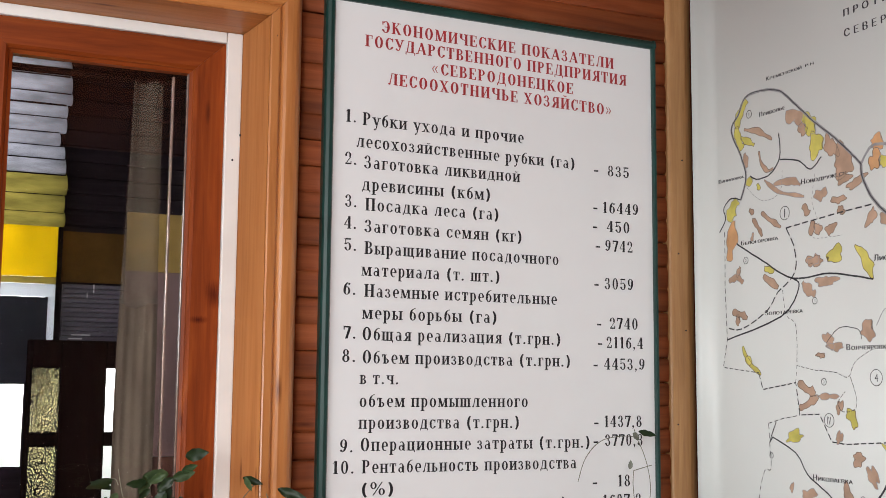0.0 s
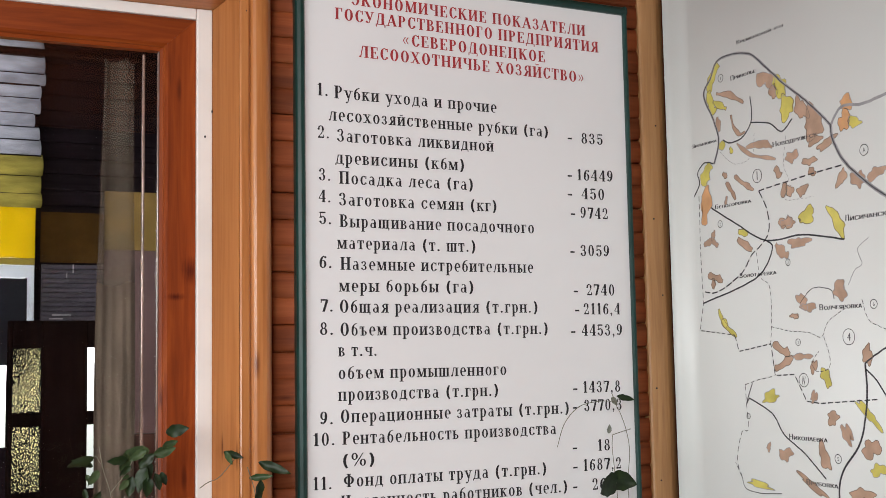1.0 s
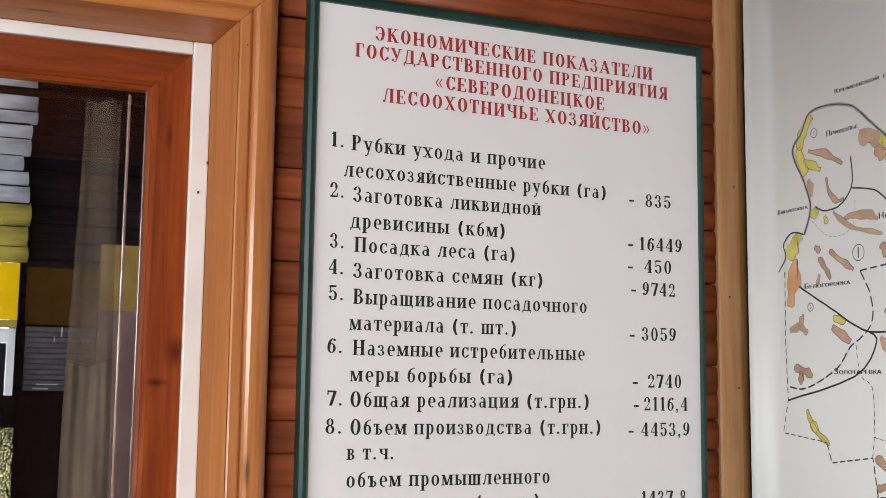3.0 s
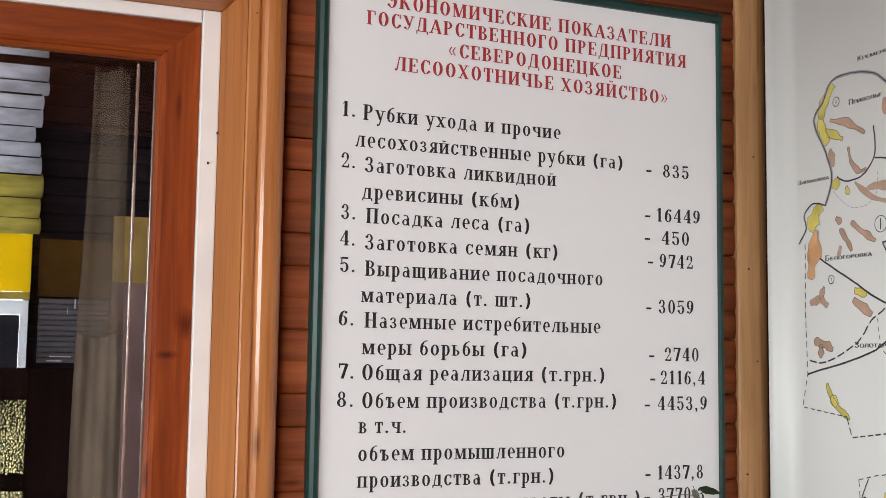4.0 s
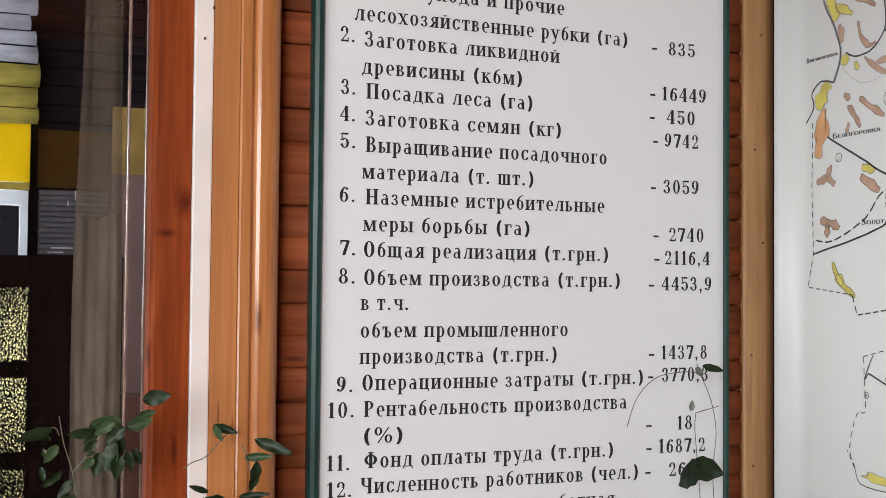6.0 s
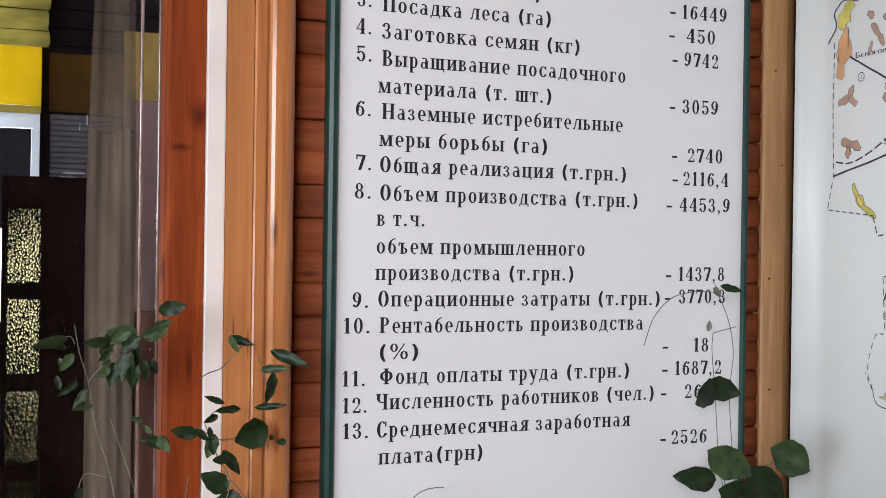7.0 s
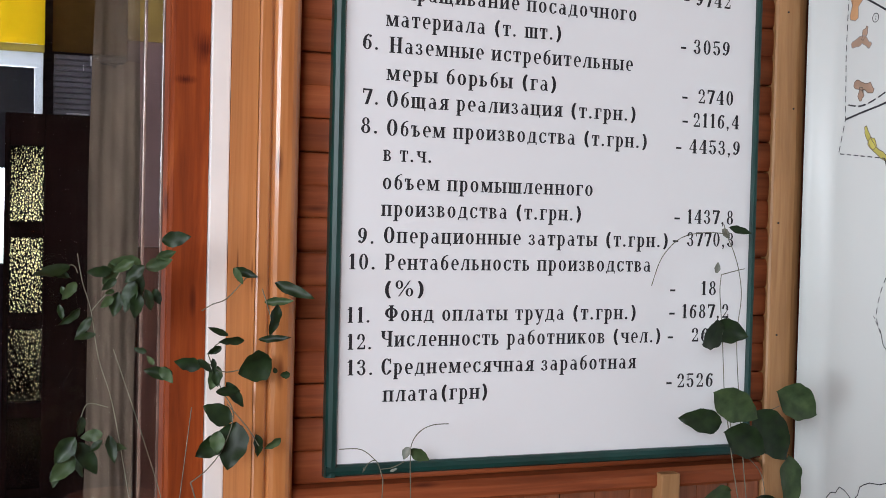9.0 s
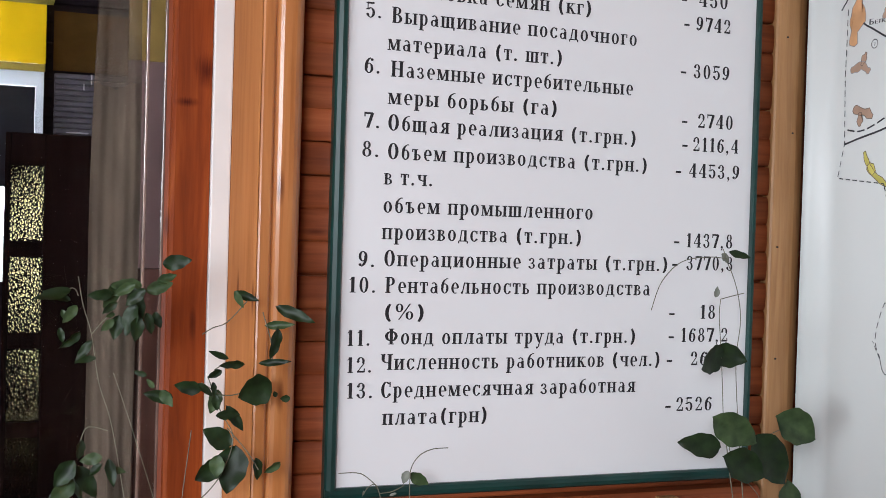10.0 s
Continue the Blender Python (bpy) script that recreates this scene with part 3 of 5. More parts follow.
def lettering(name, text, x0, x1, z, cap, mat, parent, to_world, spacing=1.1, contrast=0.026, serif=True, label=""):
    """One line of writing, fitted between x0 and x1 on its base line z: upright strokes heavy, level ones fine, with small serifs."""
    verts, faces = glyphs(text, spacing)
    a, b, lo, hi = extent(verts)
    ky = cap / CAP
    kx = (x1 - x0) / (b - a + 2 * contrast)
    count = {}
    for f in faces:
        for i in range(len(f)):
            e = tuple(sorted((f[i], f[(i + 1) % len(f)])))
            count[e] = count.get(e, 0) + 1
    vs, fs = [], []

    def put(px, py, d):
        vs.append(to_world(x0 + (px - a + contrast) * kx, z + py * ky, d))

    shifts = (-contrast, 0.0, contrast) if contrast else (0.0,)
    for j, s in enumerate(shifts):
        start = len(vs)
        for v in verts:
            put(v[0] + s, v[1], 0.0006 + 0.0001 * j)
        fs += [tuple(start + i for i in f) for f in faces]
    if serif:
        for (i, j), n in count.items():
            p, q = verts[i], verts[j]
            length = abs(p[0] - q[0])
            if n == 1 and abs(p[1] - q[1]) < 0.004 and 0.02 < length < 0.125:
                y = p[1]
                level = [t for t in (0.0, XH, CAP) if abs(y - t) < 0.03]
                if not level:
                    continue
                l, r = min(p[0], q[0]) - contrast - 0.035, max(p[0], q[0]) + contrast + 0.035
                y0, y1 = (y, y + 0.045) if level[0] == 0.0 else (y - 0.045, y)
                start = len(vs)
                for px, py in ((l, y0), (r, y0), (r, y1), (l, y1)):
                    put(px, py, 0.0009)
                fs.append((start, start + 1, start + 2, start + 3))
    me = bpy.data.meshes.new(name)
    me.from_pydata(vs, [], fs)
    me.materials.append(mat)
    ob = new(name, me)
    ob.parent = parent
    return tagged(ob, label) if label else ob


# ---- serif letters for the printed board: heavy stems, hairlines, round bowls ----
STEM_W, HAIR = 0.18, 0.060
# V stem with serifs, L foot serif only, U bare stem, W thin stem with serifs, H hairline, M heavy level stroke, D heavy and d fine diagonal,
# O bowl (centre, radii, from and to degrees), S serif, K beak, B ball
CAPS = {
    "А": (.74, "d .08 0 .36 1;D .36 1 .62 0;H .17 .52 .32;S .08 0;S .62 0"),
    "Б": (.60, "V .15 0 1;H .15 .5 .975;K .5 .74 1;O .3 .29 .27 .29 -90 90;H .15 .3 .555;H .15 .3 .025"),
    "В": (.62, "V .15 0 1;O .29 .76 .23 .24 -90 90;H .15 .29 .975;H .15 .3 .53;O .31 .27 .27 .27 -90 90;H .15 .31 .025"),
    "Г": (.54, "V .15 0 1;H .15 .5 .975;K .48 .7 1"),
    "Д": (.74, "d .14 .02 .27 1;U .54 0 1;H .22 .62 .975;H .03 .72 .025;K .05 -.2 .04;K .70 -.2 .04"),
    "Е": (.60, "V .15 0 1;H .15 .52 .975;K .51 .74 1;H .15 .38 .51;K .38 .4 .62;H .15 .54 .025;K .53 0 .27"),
    "Ж": (.96, "V .48 0 1;D .42 .55 .12 0;D .12 1 .42 .5;D .54 .55 .84 0;d .8 1 .52 .5;S .12 0;S .84 0;S .14 1;S .8 1"),
    "З": (.56, "O .25 .75 .21 .26 -90 140;O .26 .27 .25 .28 -140 90;B .11 .82;B .09 .18;H .17 .27 .52"),
    "И": (.74, "V .15 0 1;V .58 0 1;d .2 .1 .54 .9"),
    "Й": (.74, "V .15 0 1;V .58 0 1;d .2 .1 .54 .9;O .36 1.26 .15 .13 180 360"),
    "К": (.70, "V .15 0 1;d .2 .45 .54 .98;D .32 .58 .58 0;S .58 0;S .54 1"),
    "Л": (.72, "V .56 0 1;d .14 .05 .29 1;B .1 .07;H .26 .56 .975"),
    "М": (.92, "W .12 0 1;D .16 1 .42 .03;d .42 .03 .70 1;V .76 0 1"),
    "Н": (.74, "V .15 0 1;V .58 0 1;H .15 .58 .5"),
    "О": (.68, "O .34 .5 .30 .52 0 360"),
    "П": (.74, "V .15 0 1;V .58 0 1;H .15 .58 .975"),
    "Р": (.60, "V .15 0 1;O .29 .73 .25 .27 -90 90;H .15 .29 .975;H .15 .29 .485"),
    "С": (.62, "O .34 .5 .30 .52 48 312;K .55 .68 1;B .53 .2"),
    "Т": (.62, "V .31 0 1;H .04 .58 .975;K .05 .68 1;K .57 .68 1"),
    "У": (.68, "D .12 1 .38 .32;d .58 1 .34 .1;O .24 .1 .12 .1 180 350;B .14 .12;S .12 1;S .58 1"),
    "Ф": (.84, "V .42 0 1;O .42 .52 .37 .33 0 360"),
    "Х": (.70, "D .12 1 .56 0;d .56 1 .12 0;S .12 1;S .56 1;S .12 0;S .56 0"),
    "Ц": (.76, "V .15 0 1;V .56 0 1;H .15 .68 .025;K .68 -.2 .04"),
    "Ч": (.70, "V .55 0 1;O .34 .68 .27 .24 180 290;U .15 .66 1;S .15 1;H .36 .55 .45"),
    "Ш": (1.02, "V .15 0 1;V .50 0 1;V .85 0 1;H .15 .85 .025"),
    "Щ": (1.06, "V .15 0 1;V .50 0 1;V .85 0 1;H .15 .97 .025;K .97 -.22 .04"),
    "Ъ": (.70, "V .28 0 1;H .04 .28 .975;K .05 .72 1;O .41 .28 .25 .28 -90 90;H .28 .41 .535;H .28 .41 .025"),
    "Ы": (.90, "V .15 0 1;O .28 .28 .25 .28 -90 90;H .15 .28 .535;H .15 .28 .025;V .74 0 1"),
    "Ь": (.60, "V .15 0 1;O .29 .28 .26 .28 -90 90;H .15 .29 .535;H .15 .29 .025"),
    "Э": (.62, "O .28 .5 .30 .52 -132 132;H .2 .52 .5;K .07 .68 1;B .1 .2"),
    "Я": (.66, "V .51 0 1;O .35 .73 .25 .27 90 270;H .35 .51 .975;H .35 .51 .485;D .34 .49 .12 0;S .12 0"),
}
SMALL = {
    "а": (.66, "O .28 .29 .23 .30 35 325;U .475 .04 .70;O .31 .68 .235 .33 8 142;H .46 .62 .03"),
    "б": (.64, "O .33 .45 .28 .47 0 360;O .46 .62 .41 .72 95 195;H .42 .58 1.34"),
    "е": (.62, "O .34 .5 .29 .52 0 300;H .1 .58 .5"),
    "р": (.66, "V .17 -.45 1;O .34 .5 .28 .52 -160 160"),
    "у": (.68, "D .12 1 .38 .12;d .58 1 .30 -.36;B .2 -.38;S .12 1;S .58 1"),
}
FIGURES = {
    "0": (.60, "O .30 .5 .25 .51 0 360"),
    "1": (.48, "L .27 0 1;d .1 .8 .24 .97"),
    "2": (.58, "O .29 .73 .23 .27 -35 165;B .13 .72;d .1 .04 .48 .6;M .08 .5 .07;K .51 .02 .28"),
    "3": (.58, "O .27 .75 .21 .25 -90 150;O .28 .27 .24 .28 -150 90;B .12 .78;B .11 .2;H .18 .28 .52"),
    "4": (.62, "L .42 0 1;d .06 .3 .4 .98;H .04 .58 .29"),
    "5": (.58, "O .29 .32 .25 .33 -150 125;W .13 .5 .95;M .12 .5 .93;B .12 .2"),
    "6": (.60, "O .31 .32 .25 .33 0 360;O .46 .42 .40 .58 100 195;B .48 .86"),
    "7": (.56, "M .06 .52 .93;D .5 .95 .24 0;K .07 .7 1"),
    "8": (.60, "O .30 .75 .20 .25 0 360;O .30 .27 .25 .28 0 360"),
    "9": (.60, "O .29 .68 .25 .33 0 360;O .14 .58 .40 .58 -80 15;B .13 .14"),
    ".": (.30, "B .13 .08"), ",": (.30, "B .13 .08;d .19 .06 .1 -.16"),
    "(": (.47, "O .60 .42 .50 .72 128 232"), ")": (.47, "O -.15 .42 .50 .72 -52 52"),
    "%": (.96, "O .22 .74 .19 .27 0 360;O .72 .26 .19 .27 0 360;d .2 0 .74 1"),
    "«": (.56, "d .07 .42 .22 .72;d .07 .42 .22 .12;d .28 .42 .43 .72;d .28 .42 .43 .12"),
    "»": (.56, "d .22 .42 .07 .72;d .22 .42 .07 .12;d .43 .42 .28 .72;d .43 .42 .28 .12"),
    " ": (.37, ""),
}
SMALL_HEIGHT = 0.70


def letter(ch):
    """Advance and polygons of one letter, for a capital height of 1."""
    if ch in FIGURES:
        (width, ops), k = FIGURES[ch], 1.0
    elif ch in CAPS:
        (width, ops), k = CAPS[ch], 1.0
    elif ch in SMALL:
        (width, ops), k = SMALL[ch], SMALL_HEIGHT
    else:
        (width, ops), k = CAPS[ch.upper()], SMALL_HEIGHT
    kx = k if k == 1 else 0.80
    sw, ha = STEM_W * (1 if k == 1 else 0.84), HAIR
    polys = []

    def quad(x0, y0, x1, y1):
        polys.append([(x0, y0), (x1, y0), (x1, y1), (x0, y1)])

    def serif(x, y, half):
        top = y > 0.5 * k
        quad(x - half, y - ha if top else y, x + half, y if top else y + ha)

    for op in filter(None, ops.split(";")):
        kind, *v = op.split()
        v = [float(a) for a in v]
        if kind in "VLUW":
            x, y0, y1 = v[0] * kx, v[1] * k, v[2] * k
            w = ha if kind == "W" else sw
            quad(x - w / 2, y0, x + w / 2, y1)
            if kind in "VLW":
                serif(x, y0, w / 2 + 0.07)
            if kind in "VW":
                serif(x, y1, w / 2 + 0.07)
        elif kind in "HM":
            h = ha if kind == "H" else 0.12
            quad(v[0] * kx, v[2] * k - h / 2, v[1] * kx, v[2] * k + h / 2)
        elif kind in "Dd":
            w = (sw if kind == "D" else ha * 1.2) / 2
            x0, y0, x1, y1 = v[0] * kx, v[1] * k, v[2] * kx, v[3] * k
            polys.append([(x0 - w, y0), (x0 + w, y0), (x1 + w, y1), (x1 - w, y1)])
        elif kind == "S":
            serif(v[0] * kx, v[1] * k, 0.13)
        elif kind == "K":
            quad(v[0] * kx - 0.035, v[1] * k, v[0] * kx + 0.035, v[2] * k)
        elif kind == "B":
            r = 0.085 if k == 1 else 0.07
            polys.append([(v[0] * kx + r * math.cos(i * math.pi / 5), v[1] * k + r * math.sin(i * math.pi / 5)) for i in range(10)])
        elif kind == "O":
            cx, cy, rx, ry = v[0] * kx, v[1] * k, v[2] * kx, v[3] * k
            n = max(4, int(abs(v[5] - v[4]) / 15))
            ring_points = []
            for i in range(n + 1):
                a = radians(v[4] + (v[5] - v[4]) * i / n)
                ring_points.append(((cx + rx * math.cos(a), cy + ry * math.sin(a)), (cx + max(rx - sw, 0.40 * rx) * math.cos(a), cy + (ry - ha) * math.sin(a))))
            for (a, b), (c, d) in zip(ring_points, ring_points[1:]):
                polys.append([a, c, d, b])
    return width * kx + (0.0 if ch == " " else 0.11), polys


def serif_lettering(name, text, x0, x1, z, cap, mat, parent, to_world, label=""):
    """One line of serif writing between x0 and x1 on its base line z."""
    pen, drawn = 0.0, []
    for i, ch in enumerate(text):
        step, polys = letter(ch)
        drawn += [(text[:i].count(" "), [(pen + x, y) for x, y in p]) for p in polys]
        pen += step
    a = min(x for w, p in drawn for x, y in p)
    b = max(x for w, p in drawn for x, y in p)
    kx = (x1 - x0) / (b - a)
    made = None
    for word in sorted({w for w, p in drawn}):
        vs, fs = [], []
        for n, p in enumerate(p for w, p in drawn if w == word):
            area = sum(p[i][0] * p[(i + 1) % len(p)][1] - p[(i + 1) % len(p)][0] * p[i][1] for i in range(len(p)))
            q = p if area > 0 else p[::-1]
            start = len(vs)
            depth = 0.0005 + 0.00003 * (n % 12)
            vs += [to_world(x0 + (x - a) * kx, z + y * cap, depth) for x, y in q]
            fs.append(tuple(range(start, start + len(q))))
        me = bpy.data.meshes.new(name)
        me.from_pydata(vs, [], fs)
        me.materials.append(mat)
        made = new(name, me)
        made.parent = parent
        if label:
            tagged(made, label)
    return made


# ---- the information board ----
BW, BH, BZ = 0.80, 1.312, 1.0
info_board = thing("information_board", (0.4, 0, BZ), "white information board with green frame and printed text", "information board")
info_board.matrix_world = Matrix.Identity(4)
part("panel", box((-0.004, 0.0, BZ - 0.004), (BW + 0.004, 0.010, BZ + BH + 0.009)), PANEL, info_board, "glossy white printed panel")
FR = [(0, 0.012), (0, -0.006), (0.003, -0.010), (0.010, -0.011), (0.017, -0.009), (0.020, -0.004), (0.020, 0.012)]
part("frame_side", sweep([(0.0 - p, q) for p, q in FR], BZ - 0.02, BZ + BH + 0.02, "z"), GREEN, info_board, "green lacquered frame moulding")
part("frame_side", sweep([(BW + p * 0.5, q) for p, q in FR], BZ - 0.02, BZ + BH + 0.02, "z"), GREEN, info_board)
part("frame_rail", sweep([(q - 0.0004, BZ - p) for p, q in FR], -0.019, BW + 0.0095, "x"), GREEN, info_board)
bm = sweep([(q - 0.0004, BZ + BH + p) for p, q in FR], -0.019, BW + 0.0095, "x")
for v in bm.verts:
    v.co.z += 0.0055 * (1 - v.co.x / BW)
part("frame_rail", bm, GREEN, info_board)

TITLE = [
    ("ЭКОНОМИЧЕСКИЕ ПОКАЗАТЕЛИ", 0.108, 0.696, 2.256),
    ("ГОСУДАРСТВЕННОГО ПРЕДПРИЯТИЯ", 0.070, 0.731, 2.220),
    ("«СЕВЕРОДОНЕЦКОЕ", 0.227, 0.584, 2.181),
    ("ЛЕСООХОТНИЧЬЕ ХОЗЯЙСТВО»", 0.124, 0.687, 2.143),
]
NUMBERS = [
    ("1.", 0.029, 0.052, 2.053), ("2.", 0.029, 0.054, 1.965), ("3.", 0.031, 0.056, 1.875), ("4.", 0.030, 0.056, 1.829),
    ("5.", 0.031, 0.057, 1.783), ("6.", 0.031, 0.057, 1.691), ("7.", 0.033, 0.059, 1.600), ("8.", 0.031, 0.059, 1.552),
    ("9.", 0.030, 0.057, 1.368), ("10.", 0.015, 0.060, 1.325), ("11.", 0.014, 0.053, 1.236), ("12.", 0.015, 0.057, 1.191), ("13.", 0.016, 0.060, 1.148),
]
ITEMS = [
    ("Рубки ухода и прочие", 0.067, 0.455, 2.050),
    ("лесохозяйственные рубки (га)", 0.054, 0.587, 2.003),
    ("Заготовка ликвидной", 0.072, 0.446, 1.960),
    ("древисины (кбм)", 0.068, 0.370, 1.913),
    ("Посадка леса (га)", 0.076, 0.391, 1.870),
    ("Заготовка семян (кг)", 0.075, 0.449, 1.824),
    ("Выращивание посадочного", 0.076, 0.544, 1.778),
    ("материала (т. шт.)", 0.070, 0.394, 1.732),
    ("Наземные истребительные", 0.077, 0.540, 1.688),
    ("меры борьбы (га)", 0.073, 0.387, 1.642),
    ("Общая реализация (т.грн.)", 0.075, 0.548, 1.598),
    ("Объем производства (т.грн.)", 0.076, 0.573, 1.550),
    ("в т.ч.", 0.070, 0.156, 1.507),
    ("объем промышленного", 0.071, 0.465, 1.460),
    ("производства (т.грн.)", 0.069, 0.443, 1.415),
    ("Операционные затраты (т.грн.)", 0.075, 0.623, 1.370),
    ("Рентабельность производства", 0.078, 0.588, 1.325),
    ("(%)", 0.079, 0.148, 1.280),
    ("Фонд оплаты труда (т.грн.)", 0.080, 0.560, 1.238),
    ("Численность работников (чел.)", 0.074, 0.613, 1.195),
    ("Среднемесячная заработная", 0.076, 0.564, 1.148),
    ("плата(грн)", 0.079, 0.270, 1.102),
]
VALUES = [
    ("835", 0.677, 0.735, 1.994), ("16449", 0.663, 0.760, 1.906), ("450", 0.673, 0.735, 1.862), ("9742", 0.669, 0.743, 1.817),
    ("3059", 0.666, 0.744, 1.729), ("2740", 0.679, 0.755, 1.638), ("2116,4", 0.670, 0.769, 1.594), ("4453,9", 0.663, 0.773, 1.545),
    ("1437,8", 0.663, 0.763, 1.415), ("3770,3", 0.664, 0.765, 1.373), ("18", 0.698, 0.730, 1.282), ("1687,2", 0.658, 0.759, 1.239),
    ("266", 0.680, 0.736, 1.195), ("2526", 0.652, 0.729, 1.110),
]
DASHES = [(0.645, 2.003), (0.642, 1.915), (0.641, 1.871), (0.648, 1.826), (0.644, 1.738), (0.650, 1.647), (0.652, 1.603), (0.640, 1.554),
          (0.641, 1.424), (0.639, 1.382), (0.636, 1.291), (0.636, 1.248), (0.634, 1.204), (0.634, 1.119)]


def on_board(u, v, d):
    """A place on the panel; the upper lines were printed a little out of level."""
    lean = min(1.0, max(0.0, (v - 1.97) / 0.15))
    return (u, -d, v + lean * (0.0058 - 0.0155 * u))


for text, x0, x1, z in TITLE:
    serif_lettering("title_word", text, x0, x1, z, 0.0255, RED, info_board, on_board, "red printed title")
for text, x0, x1, z in NUMBERS:
    serif_lettering("item_number", text, x0, x1, z, 0.0262, BLACK, info_board, on_board)
for text, x0, x1, z in ITEMS:
    serif_lettering("printed_word", text, x0, x1, z, 0.0268, BLACK, info_board, on_board)
for text, x0, x1, z in VALUES:
    serif_lettering("figure", text, x0, x1, z, 0.0262, BLACK, info_board, on_board)
for x, z in DASHES:
    part("dash", box((x - 0.005, -0.0009, z - 0.002), (x + 0.006, -0.0003, z + 0.0015)), BLACK, info_board)

# ---- the map ----
MX = 0.952
map_board = thing("wall_map", (MX, -0.6, 0.75), "hand-coloured district map on large white board", "map")
map_board.matrix_world = Matrix.Identity(4)
EDGE = [(MX, -1.35), (MX, -0.060), (0.9500, -0.050), (0.9455, -0.040), (0.937, -0.031), (0.924, -0.022), (0.9080, -0.0150)]
part("sheet", sweep(EDGE + [(x + 0.003, y + 0.003) for x, y in EDGE[::-1]], 0.62, 2.46, "z"), SHEET, map_board, "white map sheet", True)
part("backing", box((MX + 0.0035, -1.345, 0.63), (0.9618, -0.055, 2.45)), POST, map_board)


def on_map(u, v, d):
    return (MX - d, -u, v)


def smooth_line(points, steps=6, wobble=0.0):
    """Points of a soft curve through a few given ones."""
    ps = [Vector(p) for p in points]
    out = []
    for i in range(len(ps) - 1):
        p0, p1, p2, p3 = ps[max(i - 1, 0)], ps[i], ps[i + 1], ps[min(i + 2, len(ps) - 1)]
        for k in range(steps):
            t = k / steps
            q = 0.5 * ((2 * p1) + (p2 - p0) * t + (2 * p0 - 5 * p1 + 4 * p2 - p3) * t * t + (3 * p1 - p0 - 3 * p2 + p3) * t ** 3)
            out.append(q + Vector((random.uniform(-1, 1), random.uniform(-1, 1))) * wobble)
    out.append(ps[-1])
    return out


def stroke(name, points, width, mat, dash=0.0, gap=0.0, steps=6, wobble=0.0006, depth=0.0008, closed=False, label=""):
    """A drawn line on the map, whole or broken into dashes."""
    line = smooth_line(points, steps, wobble) if not closed else [Vector(p) for p in points] + [Vector(points[0])]
    vs, fs, run = [], [], 0.0
    for a, b in zip(line, line[1:]):
        d = b - a
        length = d.length
        if length < 1e-6:
            continue
        d /= length
        n = Vector((-d.y, d.x)) * width * 0.5
        s = 0.0
        while s < length - 1e-6:
            if dash:
                phase = run % (dash + gap)
                left = (dash - phase) if phase < dash else (dash + gap - phase)
                step = min(left + 1e-5, length - s)
                draw = phase < dash
            else:
                step, draw = length - s, True
            if draw:
                p, q = a + d * s, a + d * min(length, s + step + (width * 0.3 if not dash else 0))
                k = len(vs)
                vs += [on_map(*(p + n), depth), on_map(*(p - n), depth), on_map(*(q - n), depth), on_map(*(q + n), depth)]
                fs.append((k, k + 1, k + 2, k + 3))
            s += step
            run += step
    me = bpy.data.meshes.new(name)
    me.from_pydata(vs, [], fs)
    me.materials.append(mat)
    ob = new(name, me)
    ob.parent = map_board
    return tagged(ob, label) if label else ob


def tinted(name, pts, mat):
    """A washed-in plot of the map with its thin ink outline."""
    lift = 0.0003 + 0.0004 * random.random()
    bm = bmesh.new()
    bm.faces.new([bm.verts.new(on_map(*p, lift)) for p in pts])
    bmesh.ops.triangulate(bm, faces=bm.faces[:])
    ob = part(name, bm, mat, map_board)
    rim = stroke("plot_outline", pts, 0.0013, GREY_INK if random.random() < 0.3 else OUTLINE_INK, closed=True)
    rim.parent = ob
    return ob


def patch(name, u, v, w, h, angle, mat):
    """A rounded plot with lobes and notches."""
    a, n = radians(angle), 30
    f1, f2, f3 = (random.uniform(0, 6.28) for i in range(3))
    pts = []
    for i in range(n):
        t = 2 * math.pi * i / n
        r = 0.52 * (1 + 0.20 * math.sin(2 * t + f1) + 0.16 * math.sin(3 * t + f2) + 0.15 * math.sin(5 * t + f3) + 0.08 * math.sin(8 * t + f1))
        x, y = w * r * math.cos(t), h * r * math.sin(t)
        pts.append((u + x * math.cos(a) - y * math.sin(a), v + x * math.sin(a) + y * math.cos(a)))
    return tinted(name, pts, mat)


def band(name, points, width, mat):
    """A long bent plot along a line, uneven in width and narrowed at its ends."""
    line = smooth_line(points, 5)
    n = len(line) - 1
    f1, f2 = random.uniform(0, 6.28), random.uniform(0, 6.28)
    sides = ([], [])
    for i, p in enumerate(line):
        d = (line[min(i + 1, n)] - line[max(i - 1, 0)]).normalized()
        s = i / n
        w = 0.42 * width * (0.25 + 0.85 * math.sin(math.pi * (0.08 + 0.84 * s))) * (1 + 0.22 * math.sin(9 * s + f1) + 0.16 * math.sin(21 * s + f2))
        for side, k in zip(sides, (1 + 0.3 * math.sin(13 * s + f2), -1)):
            side.append(p + Vector((-d.y, d.x)) * w * k)
    return tinted(name, [tuple(p) for p in sides[0] + sides[1][::-1]], mat)


random.seed(11)
